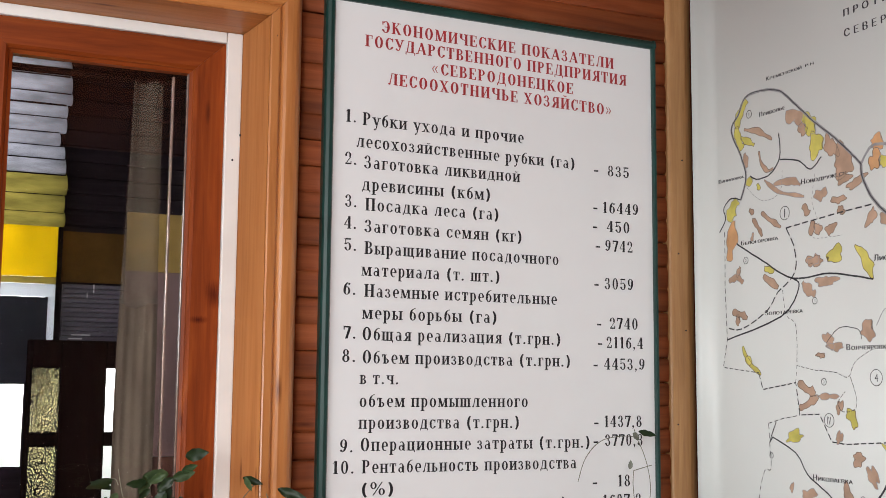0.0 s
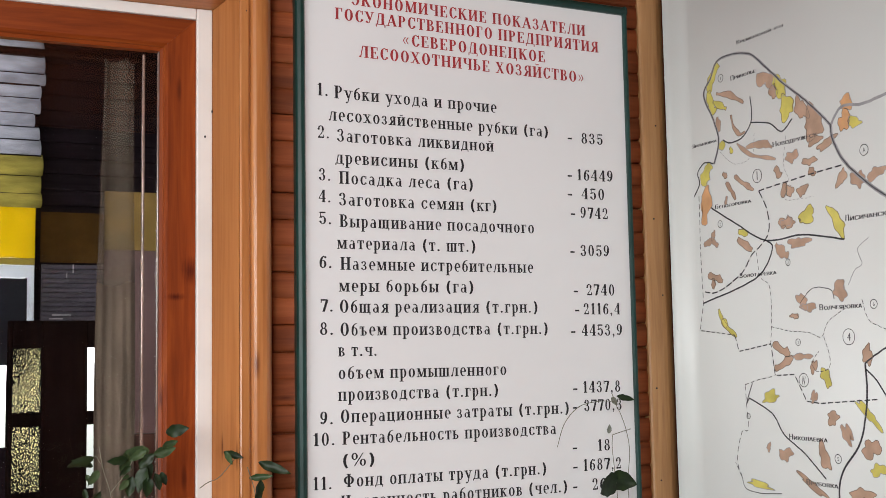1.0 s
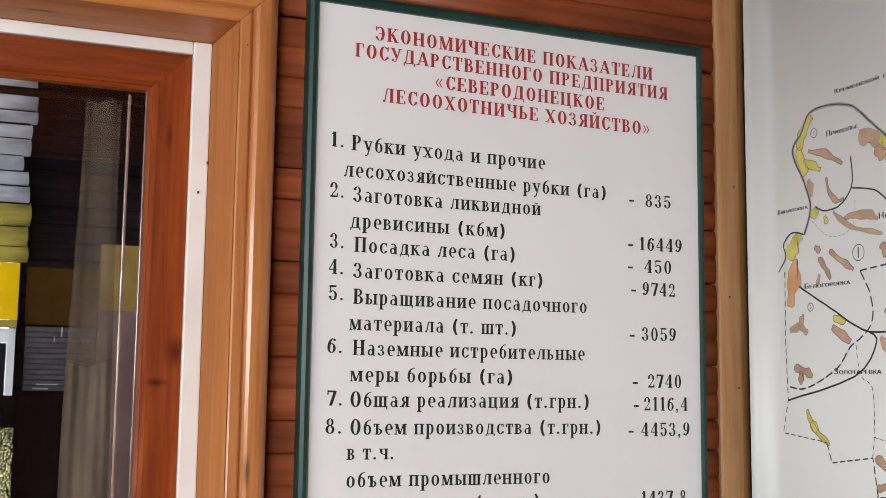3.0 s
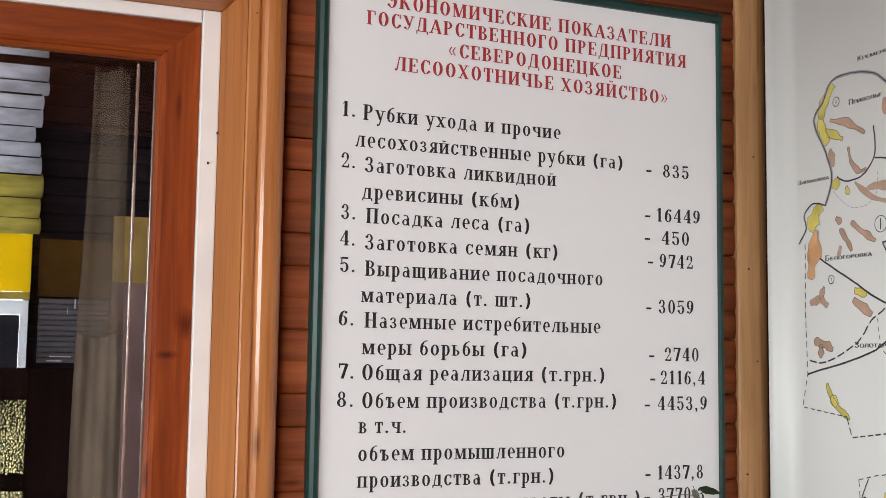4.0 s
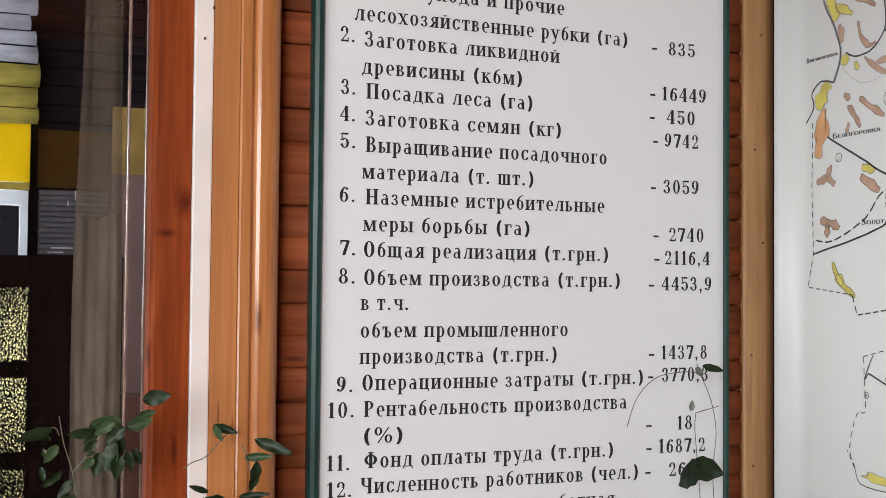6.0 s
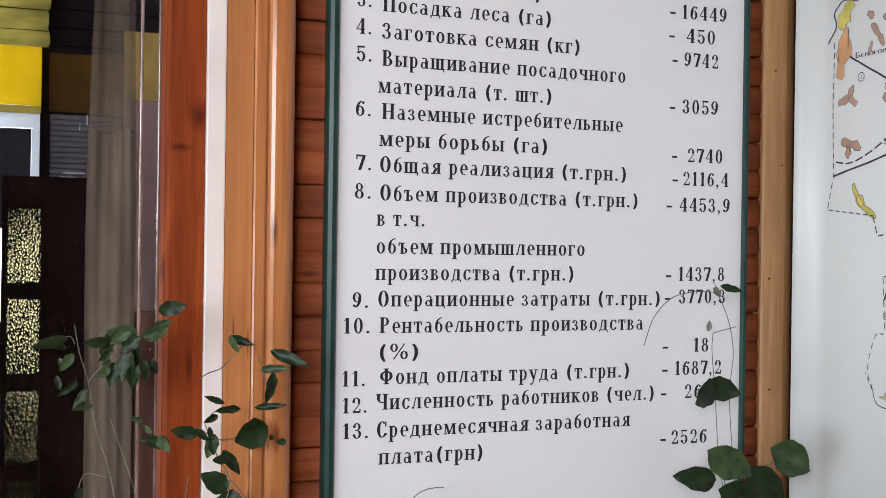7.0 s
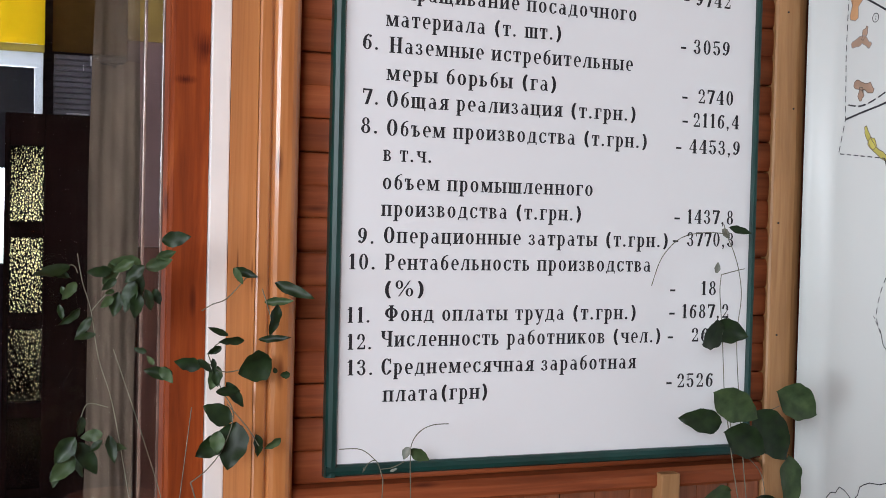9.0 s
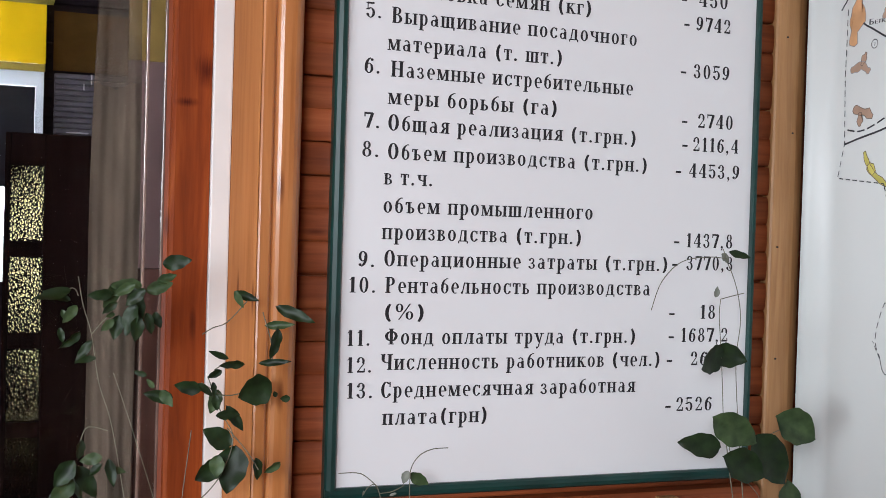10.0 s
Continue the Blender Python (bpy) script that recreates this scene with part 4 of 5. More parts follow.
FOREST_NORTH = [
    (0.430, 2.010, 0.030, 0.052, 20),
    (0.464, 1.972, 0.056, 0.060, -20),
    (0.466, 1.936, 0.034, 0.02, 0),
    (0.499, 1.924, 0.051, 0.018, 15),
    (0.396, 1.913, 0.033, 0.026, 0),
    (0.447, 1.895, 0.036, 0.016, 0),
    (0.454, 1.872, 0.02, 0.017, 0),
    (0.385, 1.841, 0.02, 0.026, -20),
    (0.423, 1.837, 0.027, 0.023, 30),
    (0.372, 1.775, 0.043, 0.023, 0),
]
FOREST_MIDDLE = [
    (0.536, 1.847, 0.021, 0.036, -25),
    (0.58, 1.838, 0.032, 0.034, 20),
    (0.628, 1.843, 0.045, 0.022, 10),
    (0.405, 1.729, 0.054, 0.023, 0),
]
FOREST_ORANGE = [
    (0.559, 1.996, 0.036, 0.026, 0),
    (0.551, 1.961, 0.032, 0.036, 0),
]
MEADOW_NORTH = [
    (0.368, 2.072, 0.050, 0.036, -45),
    (0.386, 2.022, 0.048, 0.042, -60),
    (0.433, 1.783, 0.052, 0.027, 20),
    (0.518, 1.761, 0.027, 0.063, 35),
    (0.578, 1.953, 0.034, 0.02, 0),
]
FOREST_SOUTH = [
    (0.517, 1.622, 0.037, 0.035, -20),
    (0.408, 1.605, 0.027, 0.033, 30),
    (0.425, 1.592, 0.045, 0.016, -10),
    (0.383, 1.575, 0.022, 0.011, 0),
    (0.4, 1.49, 0.05, 0.014, 0),
    (0.433, 1.469, 0.017, 0.027, -10),
    (0.582, 1.492, 0.022, 0.039, -15),
    (0.481, 1.366, 0.031, 0.025, 0),
    (0.518, 1.335, 0.022, 0.048, 30),
]
FOREST_EDGE = [
    (0.285, 1.296, 0.012, 0.018, 0),
    (0.337, 1.284, 0.038, 0.026, 0),
    (0.452, 1.287, 0.029, 0.048, 25),
    (0.58, 1.31, 0.042, 0.036, 0),
    (0.43, 1.407, 0.015, 0.029, -35),
    (0.414, 1.226, 0.081, 0.016, -25),
    (0.55, 1.221, 0.056, 0.022, 0),
]
MEADOW_SOUTH = [
    (0.467, 1.448, 0.025, 0.036, 20),
    (0.297, 1.404, 0.052, 0.022, 15),
    (0.577, 1.377, 0.02, 0.066, 48),
    (0.251, 1.213, 0.08, 0.013, -5),
    (0.596, 1.271, 0.036, 0.023, 0),
]
GLASS_LEAVES = [
    (-0.456, 1.319, 0.059, 200, 0.35),
    (-0.388, 1.322, 0.039, 185, 0.5),
    (-0.349, 1.335, 0.049, 180, 0.5),
    (-0.374, 1.304, 0.027, 215, 0.5),
    (-0.362, 1.272, 0.038, 260, 0.6),
    (-0.322, 1.281, 0.033, 275, 0.6),
    (-0.431, 1.293, 0.034, 230, 0.5),
    (-0.428, 1.253, 0.039, 225, 0.45),
    (-0.409, 1.236, 0.043, 237, 0.35),
    (-0.325, 1.201, 0.023, 170, 0.5),
    (-0.289, 1.168, 0.031, 310, 0.6),
    (-0.255, 1.182, 0.043, 170, 0.6),
    (-0.414, 1.092, 0.03, 250, 0.6),
    (-0.434, 1.061, 0.05, 235, 0.6),
    (-0.396, 1.079, 0.033, 190, 0.6),
    (-0.37, 1.323, 0.05, 230, 0.5),
    (-0.335, 1.308, 0.055, 290, 0.5),
    (-0.30, 1.335, 0.045, 20, 0.5),
    (-0.345, 1.285, 0.05, 250, 0.6),
    (-0.275, 1.372, 0.044, 10, 0.6),
    (-0.40, 1.042, 0.058, 300, 0.5),
    (-0.437, 1.032, 0.05, 225, 0.6),
    (-0.30, 1.17, 0.045, 170, 0.5),
    (-0.366, 1.056, 0.043, 282, 0.4),
]
CASING_LEAVES = [
    (-0.172, 1.322, 0.039, -18, 0.4),
    (-0.104, 1.297, 0.064, -22, 0.32),
    (-0.133, 1.251, 0.052, 262, 0.4),
    (-0.2, 1.223, 0.049, 172, 0.3),
    (-0.133, 1.223, 0.049, 2, 0.25),
    (-0.157, 1.179, 0.057, 200, 0.95),
    (-0.11, 1.165, 0.016, 180, 0.8),
    (-0.218, 1.161, 0.039, 250, 0.6),
    (-0.186, 1.135, 0.049, 305, 0.4),
    (-0.212, 1.106, 0.052, 150, 0.7),
    (-0.226, 1.058, 0.049, 210, 0.7),
    (-0.187, 1.056, 0.072, 262, 0.75),
    (-0.147, 1.052, 0.038, 280, 0.5),
    (-0.221, 1.205, 0.025, 200, 0.5),
    (-0.236, 1.183, 0.031, 320, 0.4),
]
CORNER_LEAVES = [
    (0.636, 1.221, 0.078, 192, 0.70),
    (0.682, 1.226, 0.066, -14, 0.72),
    (0.694, 1.094, 0.104, -28, 0.62),
    (0.634, 1.068, 0.082, 172, 0.58),
    (0.712, 1.030, 0.090, -24, 0.72),
    (0.776, 1.036, 0.122, -48, 0.66),
    (0.815, 1.097, 0.088, -28, 0.80),
    (0.787, 0.958, 0.100, 262, 0.66),
    (0.657, 0.926, 0.088, 200, 0.6),
    (0.763, 0.917, 0.076, 0, 0.5),
    (0.702, 1.404, 0.044, -14, 0.35),
    (0.676, 1.398, 0.024, -40, 0.7),
    (0.664, 1.338, 0.020, 80, 0.6),
]
SPROUT_LEAVES = [
    (0.087, 1.036, 0.022, 250, 0.7),
    (0.112, 1.031, 0.037, -30, 0.6),
    (0.059, 1.015, 0.013, 20, 0.4),
    (0.014, 1.014, 0.011, 250, 0.4),
]
GLASS_STEMS = [
    [(-0.365, 1.204), (-0.338, 1.125), (-0.298, 1.001), (-0.287, 0.956)],
    [(-0.419, 1.348), (-0.411, 1.305), (-0.398, 1.262), (-0.386, 1.19), (-0.364, 1.117), (-0.335, 0.959)],
    [(-0.247, 1.113), (-0.263, 0.969)],
    [(-0.456, 1.319), (-0.427, 1.331), (-0.418, 1.319)],
    [(-0.351, 1.337), (-0.367, 1.301), (-0.387, 1.276), (-0.398, 1.262)],
    [(-0.412, 1.094), (-0.401, 1.123), (-0.371, 1.117)],
]
CASING_STEMS = [
    [(-0.239, 1.264), (-0.223, 1.274), (-0.201, 1.283), (-0.172, 1.315)],
    [(-0.147, 1.298), (-0.133, 1.253), (-0.13, 1.223)],
    [(-0.157, 1.179), (-0.199, 1.17), (-0.223, 1.181), (-0.238, 1.191)],
    [(-0.229, 1.2), (-0.208, 1.146), (-0.188, 1.106), (-0.201, 1.057), (-0.225, 1.023), (-0.251, 1.003)],
    [(-0.219, 1.21), (-0.205, 1.219)],
    [(-0.147, 1.054), (-0.167, 1.085), (-0.198, 1.121)],
]
CORNER_STEMS = [
    [(0.676, 1.123), (0.669, 1.216), (0.664, 1.265), (0.661, 1.3), (0.663, 1.326)],
    [(0.706, 1.122), (0.699, 1.216), (0.706, 1.285), (0.7, 1.33), (0.688, 1.365), (0.674, 1.392), (0.665, 1.415)],
    [(0.677, 1.397), (0.634, 1.4), (0.58, 1.39), (0.542, 1.355), (0.523, 1.306)],
    [(0.697, 1.101), (0.692, 1.058), (0.724, 1.007), (0.761, 0.965), (0.775, 0.894)],
    [(0.82, 1.098), (0.768, 1.08), (0.727, 1.066)],
    [(0.663, 1.326), (0.688, 1.332), (0.711, 1.337)],
]
SPROUT_STEMS = [
    [(0.093, 0.963), (0.091, 1.031), (0.094, 1.055), (0.107, 1.072), (0.128, 1.081), (0.155, 1.082)],
    [(0.046, 0.998), (0.035, 1.027), (0.022, 1.025), (0.014, 1.013)],
    [(0.035, 1.027), (0.009, 1.047), (-0.027, 1.049)],
    [(0.042, 1.014), (0.062, 1.016), (0.082, 1.025)],
    [(0.045, 0.961), (0.046, 0.998)],
]

for rows in (FOREST_NORTH, FOREST_MIDDLE, FOREST_SOUTH, FOREST_EDGE):
    for r in rows:
        patch("forest_plot", *r, BROWN_WASH)
for r in FOREST_ORANGE:
    patch("forest_plot", *r, ORANGE_WASH)
for rows in (MEADOW_NORTH, MEADOW_SOUTH):
    for r in rows:
        patch("meadow_plot", *r, YELLOW_WASH)

random.seed(31)
MEADOW_BANDS = [
    ([(0.165, 2.168), (0.141, 2.143), (0.126, 2.108)], 0.026), ([(0.126, 2.112), (0.134, 2.076), (0.146, 2.056)], 0.026), ([(0.141, 2.084), (0.188, 2.058)], 0.016),
    ([(0.156, 1.973), (0.179, 1.979)], 0.022),
    ([(0.196, 1.967), (0.203, 1.952)], 0.012), ([(0.124, 1.940), (0.104, 1.918), (0.094, 1.892)], 0.034), ([(0.133, 1.600), (0.150, 1.567), (0.193, 1.536)], 0.013), ([(0.144, 1.576), (0.160, 1.560)], 0.022),
    ([(0.213, 1.772), (0.245, 1.764)], 0.018),
]
FOREST_BANDS = [
    ([(0.154, 2.100), (0.202, 2.087), (0.248, 2.060)], 0.014), ([(0.295, 2.092), (0.325, 2.101), (0.349, 2.073)], 0.034), ([(0.338, 2.075), (0.356, 2.052)], 0.028),
    ([(0.203, 2.040), (0.211, 2.012), (0.229, 1.992), (0.250, 1.993)], 0.010), ([(0.154, 2.045), (0.160, 2.010)], 0.018), ([(0.220, 1.972), (0.265, 1.939), (0.346, 1.916)], 0.011),
    ([(0.250, 1.957), (0.303, 1.957), (0.336, 1.944)], 0.018), ([(0.176, 1.889), (0.192, 1.871), (0.208, 1.846)], 0.013), ([(0.207, 1.899), (0.239, 1.877), (0.270, 1.859)], 0.013),
]
FOREST_SPOTS = [
    ([(0.166, 1.911), (0.181, 1.901)], 0.014), ([(0.178, 1.857), (0.171, 1.838)], 0.010), ([(0.344, 1.899), (0.357, 1.874)], 0.020),
    ([(0.372, 1.860), (0.362, 1.830)], 0.018), ([(0.352, 1.769), (0.385, 1.780)], 0.022), ([(0.088, 1.752), (0.117, 1.760), (0.139, 1.746)], 0.018), ([(0.117, 1.760), (0.129, 1.783)], 0.012),
    ([(0.209, 1.755), (0.257, 1.726)], 0.020), ([(0.334, 1.732), (0.354, 1.712), (0.373, 1.703)], 0.024), ([(0.098, 1.680), (0.127, 1.674), (0.151, 1.664)], 0.018), ([(0.117, 1.673), (0.117, 1.648)], 0.014),
    ([(0.312, 1.519), (0.342, 1.503), (0.364, 1.496)], 0.020), ([(0.315, 1.463), (0.348, 1.477), (0.372, 1.490)], 0.018),
]
for rows, name, mat in ((MEADOW_BANDS, "meadow_plot", YELLOW_WASH), (FOREST_BANDS, "forest_plot", BROWN_WASH), (FOREST_SPOTS, "forest_plot", BROWN_WASH)):
    for points, width in rows:
        band(name, points, width, mat)
band("forest_plot", [(0.107, 1.893), (0.101, 1.846), (0.089, 1.800)], 0.036, ORANGE_WASH)
BORDER = [(0.137, 1.938), (0.157, 1.988), (0.141, 2.04), (0.108, 2.106), (0.136, 2.141), (0.161, 2.175), (0.215, 2.179), (0.277, 2.164),
          (0.329, 2.121), (0.379, 2.076), (0.436, 2.031), (0.478, 1.994), (0.514, 1.959)]
stroke("river_line", BORDER, 0.0065, GREY_INK, depth=0.0010)
stroke("river_line", BORDER, 0.0022, INK, depth=0.0012)
stroke("river_line", [(0.514, 1.959), (0.517, 1.93), (0.543, 1.883), (0.585, 1.843), (0.65, 1.796), (0.75, 1.74)], 0.008, GREY_INK, depth=0.0010)
stroke("river_line", [(0.514, 1.959), (0.517, 1.93), (0.543, 1.883), (0.585, 1.843), (0.65, 1.796), (0.75, 1.74)], 0.0025, INK, depth=0.0012)
stroke("river_line", [(0.514, 1.959), (0.545, 1.99), (0.60, 1.985), (0.65, 1.99), (0.72, 2.0)], 0.006, GREY_INK)
stroke("border_line", [(0.137, 1.938), (0.102, 1.946), (0.074, 1.926), (0.08, 1.9), (0.057, 1.871)], 0.003, INK)
stroke("border_line", [(0.076, 1.87), (0.075, 1.801), (0.074, 1.744), (0.078, 1.617), (0.061, 1.554), (0.186, 1.54)], 0.002, INK, 0.012, 0.007, 1)
stroke("border_line", [(0.186, 1.54), (0.199, 1.503), (0.305, 1.518), (0.315, 1.45), (0.375, 1.453), (0.408, 1.398), (0.447, 1.394), (0.602, 1.406)], 0.0025, INK, 0.014, 0.006, 1)
stroke("road_line", [(0.118, 1.838), (0.207, 1.79), (0.305, 1.743), (0.417, 1.744), (0.536, 1.723)], 0.0036, INK)
stroke("road_line", [(0.078, 1.617), (0.265, 1.662), (0.323, 1.722), (0.305, 1.743)], 0.0036, INK, steps=4)
stroke("railway_line", [(0.287, 1.854), (0.388, 1.863), (0.546, 1.873)], 0.003, INK, 0.018, 0.008)
stroke("railway_line", [(0.287, 1.854), (0.309, 1.815), (0.316, 1.774), (0.3, 1.743), (0.255, 1.715), (0.215, 1.675), (0.13, 1.640), (0.078, 1.645)], 0.003, INK, 0.020, 0.007)
stroke("road_line", [(0.271, 2.07), (0.272, 2.015), (0.24, 1.983), (0.197, 1.977), (0.171, 1.989)], 0.003, INK)
stroke("road_line", [(0.272, 2.01), (0.331, 1.997), (0.368, 1.972), (0.402, 1.993)], 0.003, INK)
stroke("road_line", [(0.228, 1.4), (0.3, 1.369), (0.335, 1.326), (0.396, 1.289), (0.454, 1.242)], 0.003, INK)
stroke("road_line", [(0.575, 1.475), (0.575, 1.405), (0.553, 1.323), (0.501, 1.26), (0.489, 1.206), (0.50, 1.1)], 0.0045, INK)
stroke("road_line", [(0.575, 1.475), (0.60, 1.49), (0.66, 1.52)], 0.0035, INK)
stroke("road_line", [(0.575, 1.465), (0.605, 1.44), (0.64, 1.39)], 0.0035, INK)
stroke("border_line", [(0.215, 1.429), (0.217, 1.389), (0.219, 1.33), (0.198, 1.326), (0.178, 1.261), (0.192, 1.226)], 0.0018, INK, 0.012, 0.008, 3)
stroke("border_line", [(0.240, 1.433), (0.217, 1.389), (0.228, 1.4)], 0.0025, INK, steps=3)
stroke("border_line", [(0.215, 1.429), (0.26, 1.440), (0.315, 1.45)], 0.0018, INK, 0.012, 0.008, 3)
stroke("border_line", [(0.16, 1.962), (0.2, 1.93), (0.24, 1.925), (0.272, 1.94), (0.28, 1.985)], 0.0012, GREY_INK, 0.007, 0.005)
stroke("border_line", [(0.38, 1.96), (0.37, 1.9), (0.385, 1.86), (0.37, 1.825), (0.42, 1.82), (0.455, 1.82)], 0.0012, GREY_INK, 0.007, 0.005)
stroke("border_line", [(0.271, 1.72), (0.28, 1.665), (0.31, 1.64), (0.31, 1.56), (0.305, 1.518)], 0.0014, INK, 0.009, 0.006)
stroke("border_line", [(0.31, 1.555), (0.36, 1.545), (0.42, 1.54), (0.46, 1.53), (0.48, 1.56), (0.53, 1.585)], 0.0014, INK, 0.009, 0.005)
stroke("border_line", [(0.40, 1.60), (0.44, 1.63), (0.49, 1.625), (0.50, 1.605)], 0.0016, INK)
stroke("border_line", [(0.465, 1.53), (0.48, 1.49), (0.475, 1.465), (0.44, 1.46), (0.43, 1.48), (0.45, 1.50)], 0.0014, INK, 0.010, 0.004)
stroke("border_line", [(0.575, 1.60), (0.59, 1.56), (0.62, 1.545), (0.66, 1.53)], 0.0014, INK, 0.009, 0.005)
stroke("border_line", [(0.54, 1.63), (0.56, 1.66), (0.58, 1.67), (0.57, 1.70), (0.60, 1.72)], 0.0014, GREY_INK)
stroke("border_line", [(0.054, 0.894), (0.07, 0.912), (0.085, 0.915), (0.095, 0.928), (0.118, 0.920), (0.13, 0.912), (0.145, 0.924), (0.15, 0.940), (0.175, 0.953), (0.221, 0.963), (0.219, 1.013)], 0.0018, INK, steps=2)
stroke("border_line", [(0.19, 1.226), (0.171, 1.256)], 0.0014, INK, 0.010, 0.005)
stroke("border_line", [(0.192, 1.226), (0.205, 1.20), (0.26, 1.195), (0.32, 1.20)], 0.0016, INK)

NAMES = [
    ("КРЕМЕНСКОЙ  Р-Н", 0.233, 0.387, 2.197, 0.0085), ("ПРИВОЛЬЕ", 0.207, 0.294, 2.119, 0.0095), ("ШИПИЛОВКА", 0.055, 0.149, 1.988, 0.008),
    ("НОВОДРУЖЕСК", 0.338, 0.474, 1.943, 0.010), ("БЕЛОГОРОВКА", 0.134, 0.261, 1.832, 0.009), ("ЛИСИЧАНСК", 0.539, 0.650, 1.758, 0.011),
    ("ЗОЛОТАРЕВКА", 0.21, 0.333, 1.667, 0.0095), ("ВОЛЧЕЯРОВКА", 0.457, 0.575, 1.584, 0.0105), ("НИКОЛАЕВКА", 0.35, 0.463, 1.316, 0.0105),
    ("ВРУБОВКА", 0.396, 0.487, 1.226, 0.0105),
]
for text, u0, u1, v, cap in NAMES:
    first = (u1 - u0) * 1.25 / (len(text) + 0.25)
    lettering("place_name", text[0], u0, u0 + first * 0.85, v, cap * 1.15, INK, map_board, on_map, 1.0, 0.05, serif=False)
    lettering("place_name", text[1:], u0 + first, u1, v, cap * 0.76, INK, map_board, on_map, 1.0, 0.06, serif=False)


def ring(u, v, r, name="number_ring"):
    stroke(name, [(u + r * math.cos(i * math.pi / 10), v + r * math.sin(i * math.pi / 10)) for i in range(20)], 0.0014, INK, closed=True)


for text, u, v, r, cap in (("4", 0.535, 1.528, 0.016, 0.016), ("А", 0.60, 1.893, 0.011, 0.010), ("IV", 0.402, 1.441, 0.014, 0.018),
                           ("1", 0.172, 2.133, 0.009, 0.008), ("2", 0.150, 1.796, 0.008, 0.007), ("3", 0.37, 1.69, 0.007, 0.006), ("5", 0.49, 1.285, 0.009, 0.008),
                           ("6", 0.605, 1.59, 0.009, 0.008), ("2", 0.39, 1.52, 0.007, 0.006), ("0", 0.222, 1.36, 0.006, 0.005)):
    ring(u, v, r)
    lettering("district_number", text, u - cap * (0.12 if text == "1" else 0.3), u + cap * (0.12 if text == "1" else 0.3), v - cap * 0.5, cap, INK, map_board, on_map, 1.0, 0.02, serif=False)
ring(0.284, 1.888, 0.015)
stroke("district_number", [(0.284, 1.878), (0.284, 1.898)], 0.0026, INK, steps=1)
bm = bmesh.new()
bm.faces.new([bm.verts.new(on_map(0.041 + 0.012 * math.cos(i * math.pi / 10), 0.886 + 0.012 * math.sin(i * math.pi / 10), 0.0009)) for i in range(20)])
part("map_symbol", bm, INK, map_board, "black round map symbol")
# heading of the map: its beginning can be read, the rest is set as bars
lettering("heading_line", "ПРОТИ", 0.478, 0.602, 2.276, 0.0155, INK, map_board, on_map, 1.7, 0.05, serif=False)
lettering("heading_line", "СЕВЕРОД", 0.478, 0.652, 2.232, 0.0165, INK, map_board, on_map, 1.7, 0.05, serif=False)
for v, first in ((2.276, 0.628), (2.232, 0.674)):
    u = first
    while u < 1.1:
        part("heading_bar", box((MX - 0.0011, -u - 0.012, v), (MX - 0.0003, -u, v + 0.0145)), INK, map_board)
        u += 0.026


# ---- climbing house plants ----
def leaf_mesh(bm, place, length, angle, width, tilt, fold=0.25, curl=0.2, mats=None):
    """One pointed oval leaf, folded along its midrib and bent towards its tip."""
    rows = [(k / 14 - 0.5, 0.5 * math.sin(math.pi * (k / 14) ** 0.82) ** 0.78 * (1 - 0.18 * k / 14)) for k in range(15)]
    turn = Euler((tilt[0], -radians(angle), tilt[1]), "XYZ").to_matrix()
    made = []
    for t, half in rows:
        bend = -curl * length * (t + 0.5) ** 2 * 0.5
        out = []
        for s in (-1, -0.5, 0, 0.5, 1):
            w = half * width * length * s
            jag = 1 + 0.05 * math.sin(19 * t + 3 * s + 40 * length)
            p = Vector((t * length, bend - fold * abs(w) + 0.025 * length * abs(s) * math.sin(13 * t + 2 * s), w * jag))
            out.append(bm.verts.new(Vector(place) + turn @ p))
        made.append(out)
    for a, b in zip(made, made[1:]):
        for i in range(4):
            bm.faces.new((a[i], a[i + 1], b[i + 1], b[i]))
    return bm


def stem_mesh(points, radius):
    """A thin round stem through the given places."""
    bm = bmesh.new()
    ps = []
    for i in range(len(points) - 1):
        p0, p1, p2, p3 = (Vector(points[max(0, min(len(points) - 1, j))]) for j in (i - 1, i, i + 1, i + 2))
        for k in range(5):
            t = k / 5
            ps.append(0.5 * ((2 * p1) + (p2 - p0) * t + (2 * p0 - 5 * p1 + 4 * p2 - p3) * t * t + (3 * p1 - p0 - 3 * p2 + p3) * t ** 3))
    ps.append(Vector(points[-1]))
    prev = None
    for i, p in enumerate(ps):
        d = (ps[min(i + 1, len(ps) - 1)] - ps[max(i - 1, 0)]).normalized()
        side = d.cross(Vector((0, 1, 0))).normalized()
        up = side.cross(d)
        cur = [bm.verts.new(p + radius * (side * math.cos(a) + up * math.sin(a))) for a in (0, 1.257, 2.513, 3.77, 5.027)]
        if prev:
            for k in range(5):
                bm.faces.new((prev[k], prev[(k + 1) % 5], cur[(k + 1) % 5], cur[k]))
        prev = cur
    return bm


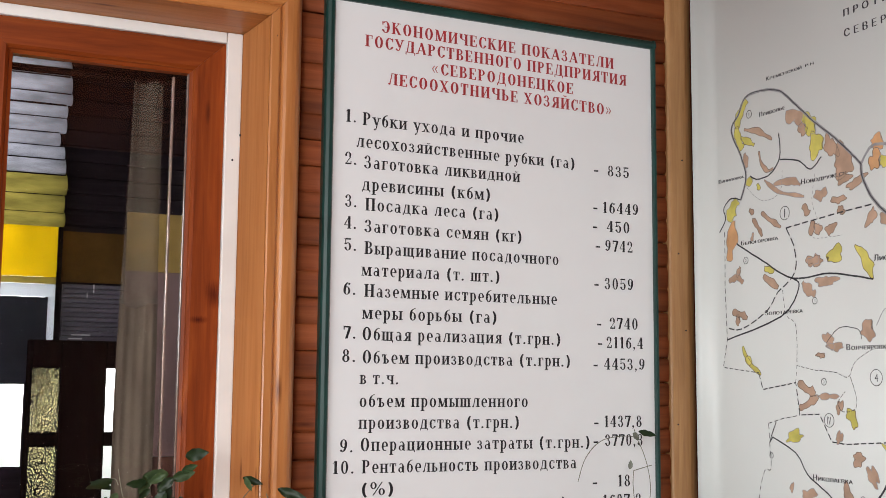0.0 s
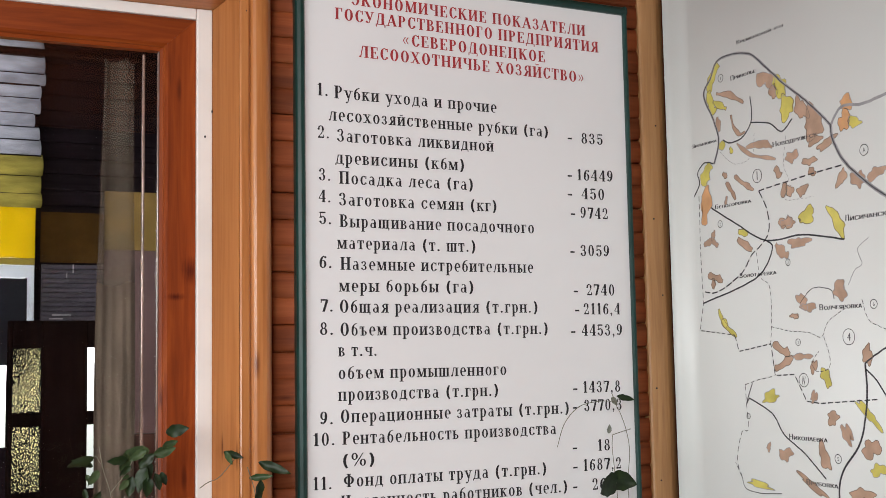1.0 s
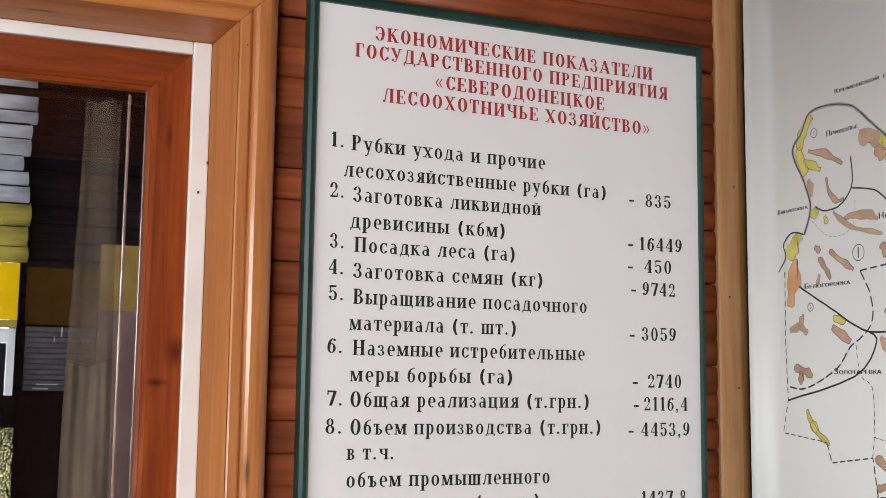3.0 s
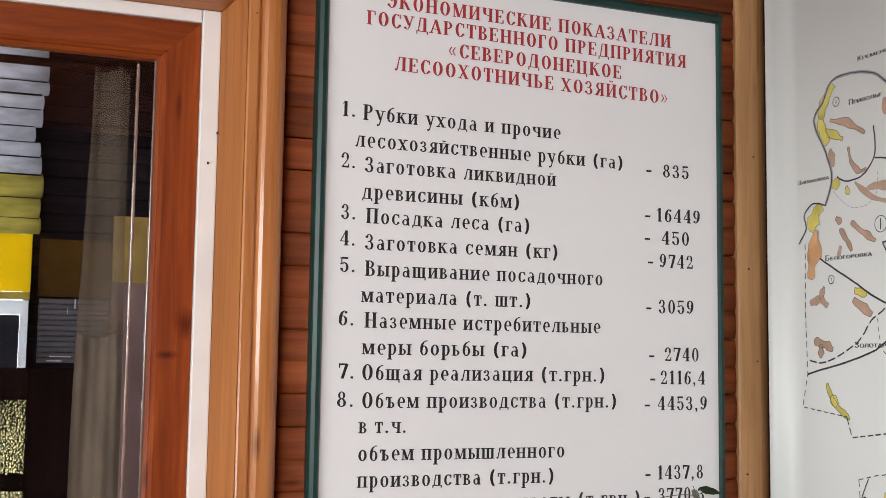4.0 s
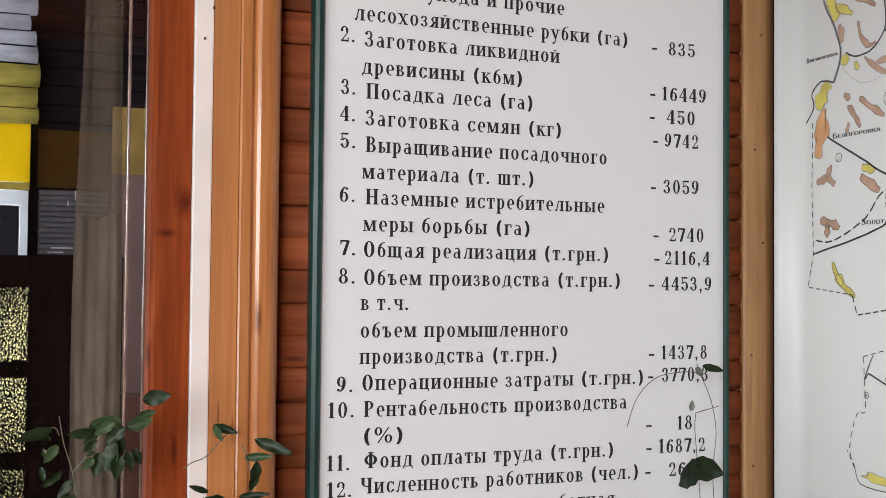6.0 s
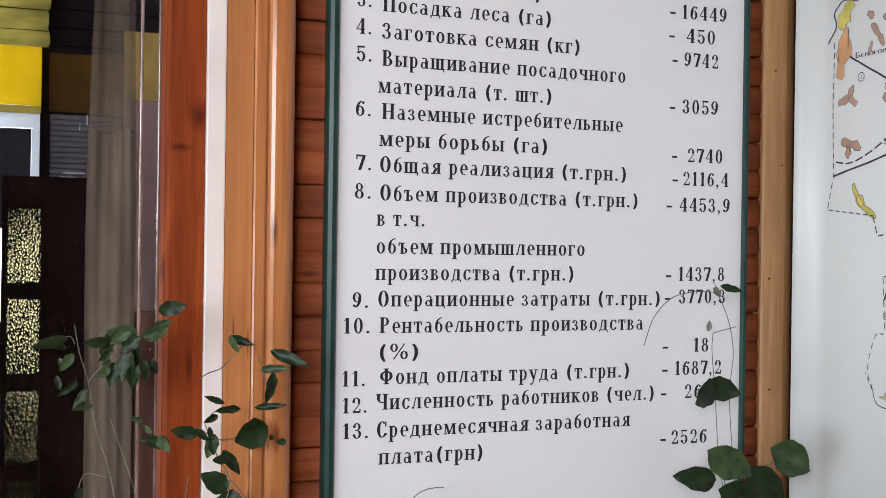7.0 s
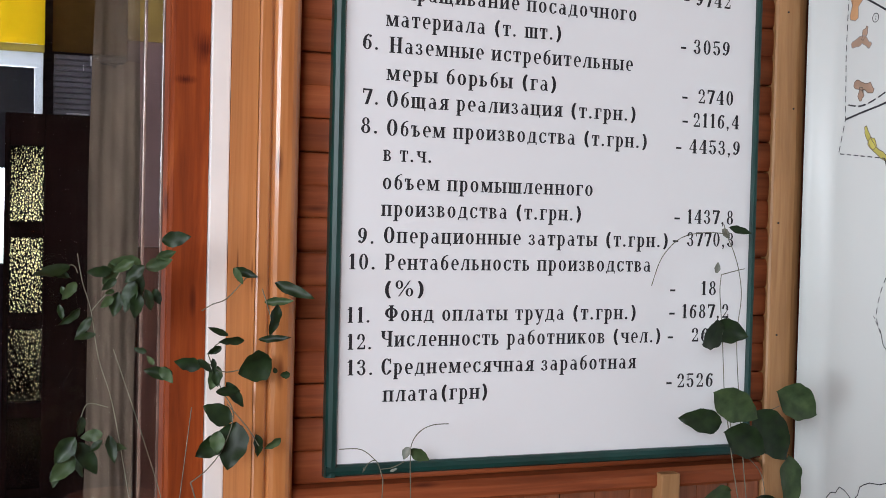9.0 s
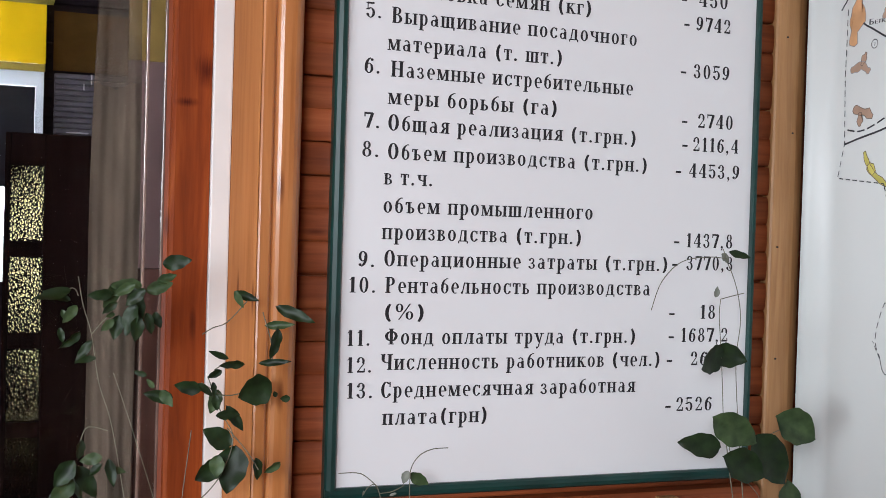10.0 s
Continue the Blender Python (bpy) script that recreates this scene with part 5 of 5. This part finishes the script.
def house_plant(place, label, leaves, stems, depth, root, pale, radius, more=0.0, loose=0.7):
    """A vine in a clay pot: each leaf and stem a part."""
    plant = thing("house_plant", place, label, "plant", "house plants along the wall")
    plant.matrix_world = Matrix.Identity(4)
    px, py, pz = place
    bm = bmesh.new()
    rings = [(0.055, 0.0), (0.075, 0.12), (0.083, 0.12), (0.085, 0.145), (0.077, 0.145), (0.072, 0.125)]
    prev = None
    for r, h in rings:
        cur = [bm.verts.new((px + r * math.cos(i * math.pi / 12), py + r * math.sin(i * math.pi / 12), pz + h)) for i in range(24)]
        if prev:
            for i in range(24):
                bm.faces.new((prev[i], prev[(i + 1) % 24], cur[(i + 1) % 24], cur[i]))
        else:
            bm.faces.new(cur[::-1])
        prev = cur
    pot = part("flower_pot", bm, CLAY, plant, "plain terracotta pot", True)
    bm = bmesh.new()
    bmesh.ops.create_circle(bm, cap_ends=True, radius=0.0725, segments=24, matrix=pose(px, py, pz + 0.124))
    part("soil", bm, SOIL, plant)
    extra = [(x + random.uniform(-0.018, 0.018), z + random.uniform(-0.02, 0.012), length * random.uniform(0.6, 0.85), angle + random.uniform(-70, 70), width) for x, z, length, angle, width in leaves if random.random() < more]
    for x, z, length, angle, width in leaves + extra:
        y = depth + random.uniform(-0.03, 0.02)
        bm = bmesh.new()
        leaf_mesh(bm, (x, y, z), length, angle, width, (random.uniform(-loose, loose), random.uniform(-0.6 * loose, 0.6 * loose)), random.uniform(0.15, 0.6), random.uniform(-0.3, 0.8))
        part("leaf", bm, LEAF_BUD if length < 0.026 and not more else LEAF_PALE if random.random() < pale else LEAF, plant, smooth=True)
    for pts in stems:
        part("stem", stem_mesh([(x, depth + 0.004, z) for x, z in pts], radius), STEM, plant, smooth=True)
    for x, z in root:
        part("stem", stem_mesh([(x, depth + 0.004, z), (x * 0.6 + px * 0.4, depth * 0.7 + py * 0.3, z * 0.65 + pz * 0.35), (px + random.uniform(-0.02, 0.02), py, pz + 0.12)], radius * 1.3), STEM, plant, smooth=True)
    return plant


random.seed(21)
house_plant((-0.33, -0.02, 0.7455), "small-leaved vine climbing in front of window glass", GLASS_LEAVES, GLASS_STEMS, -0.06, [(-0.287, 0.956), (-0.335, 0.959), (-0.263, 0.969)], 0.4, 0.0008, 0.6, 0.5)
house_plant((-0.17, -0.02, 0.7455), "dark green vine trailing over pine window casing", CASING_LEAVES, CASING_STEMS, -0.09, [(-0.251, 1.003)], 0.15, 0.0009, 0.6, 0.4)
# low bench under the board
bench = thing("plant_bench", (0.4, -0.16, 0), "plain low pine bench standing under the board", "bench")
bench.matrix_world = Matrix.Identity(4)
part("seat", box((-0.02, -0.28, 0.56), (0.86, -0.03, 0.59), 0.004), CASING_HEAD, bench)
for x in (0.03, 0.77):
    for y in (-0.26, -0.09):
        part("leg", box((x, y, 0.0), (x + 0.04, y + 0.04, 0.5598), 0.003), CASING, bench)
house_plant((0.74, -0.15, 0.5905), "large-leaved vine climbing beside the corner batten", CORNER_LEAVES, CORNER_STEMS, -0.12, [(0.775, 0.894), (0.676, 1.123), (0.706, 1.122)], 0.35, 0.0008, 0.0, 0.25)
house_plant((0.09, -0.15, 0.5905), "young sprouting vine with thin curling shoots", SPROUT_LEAVES, SPROUT_STEMS, -0.12, [(0.093, 0.963), (0.045, 0.961)], 0.5, 0.0008)
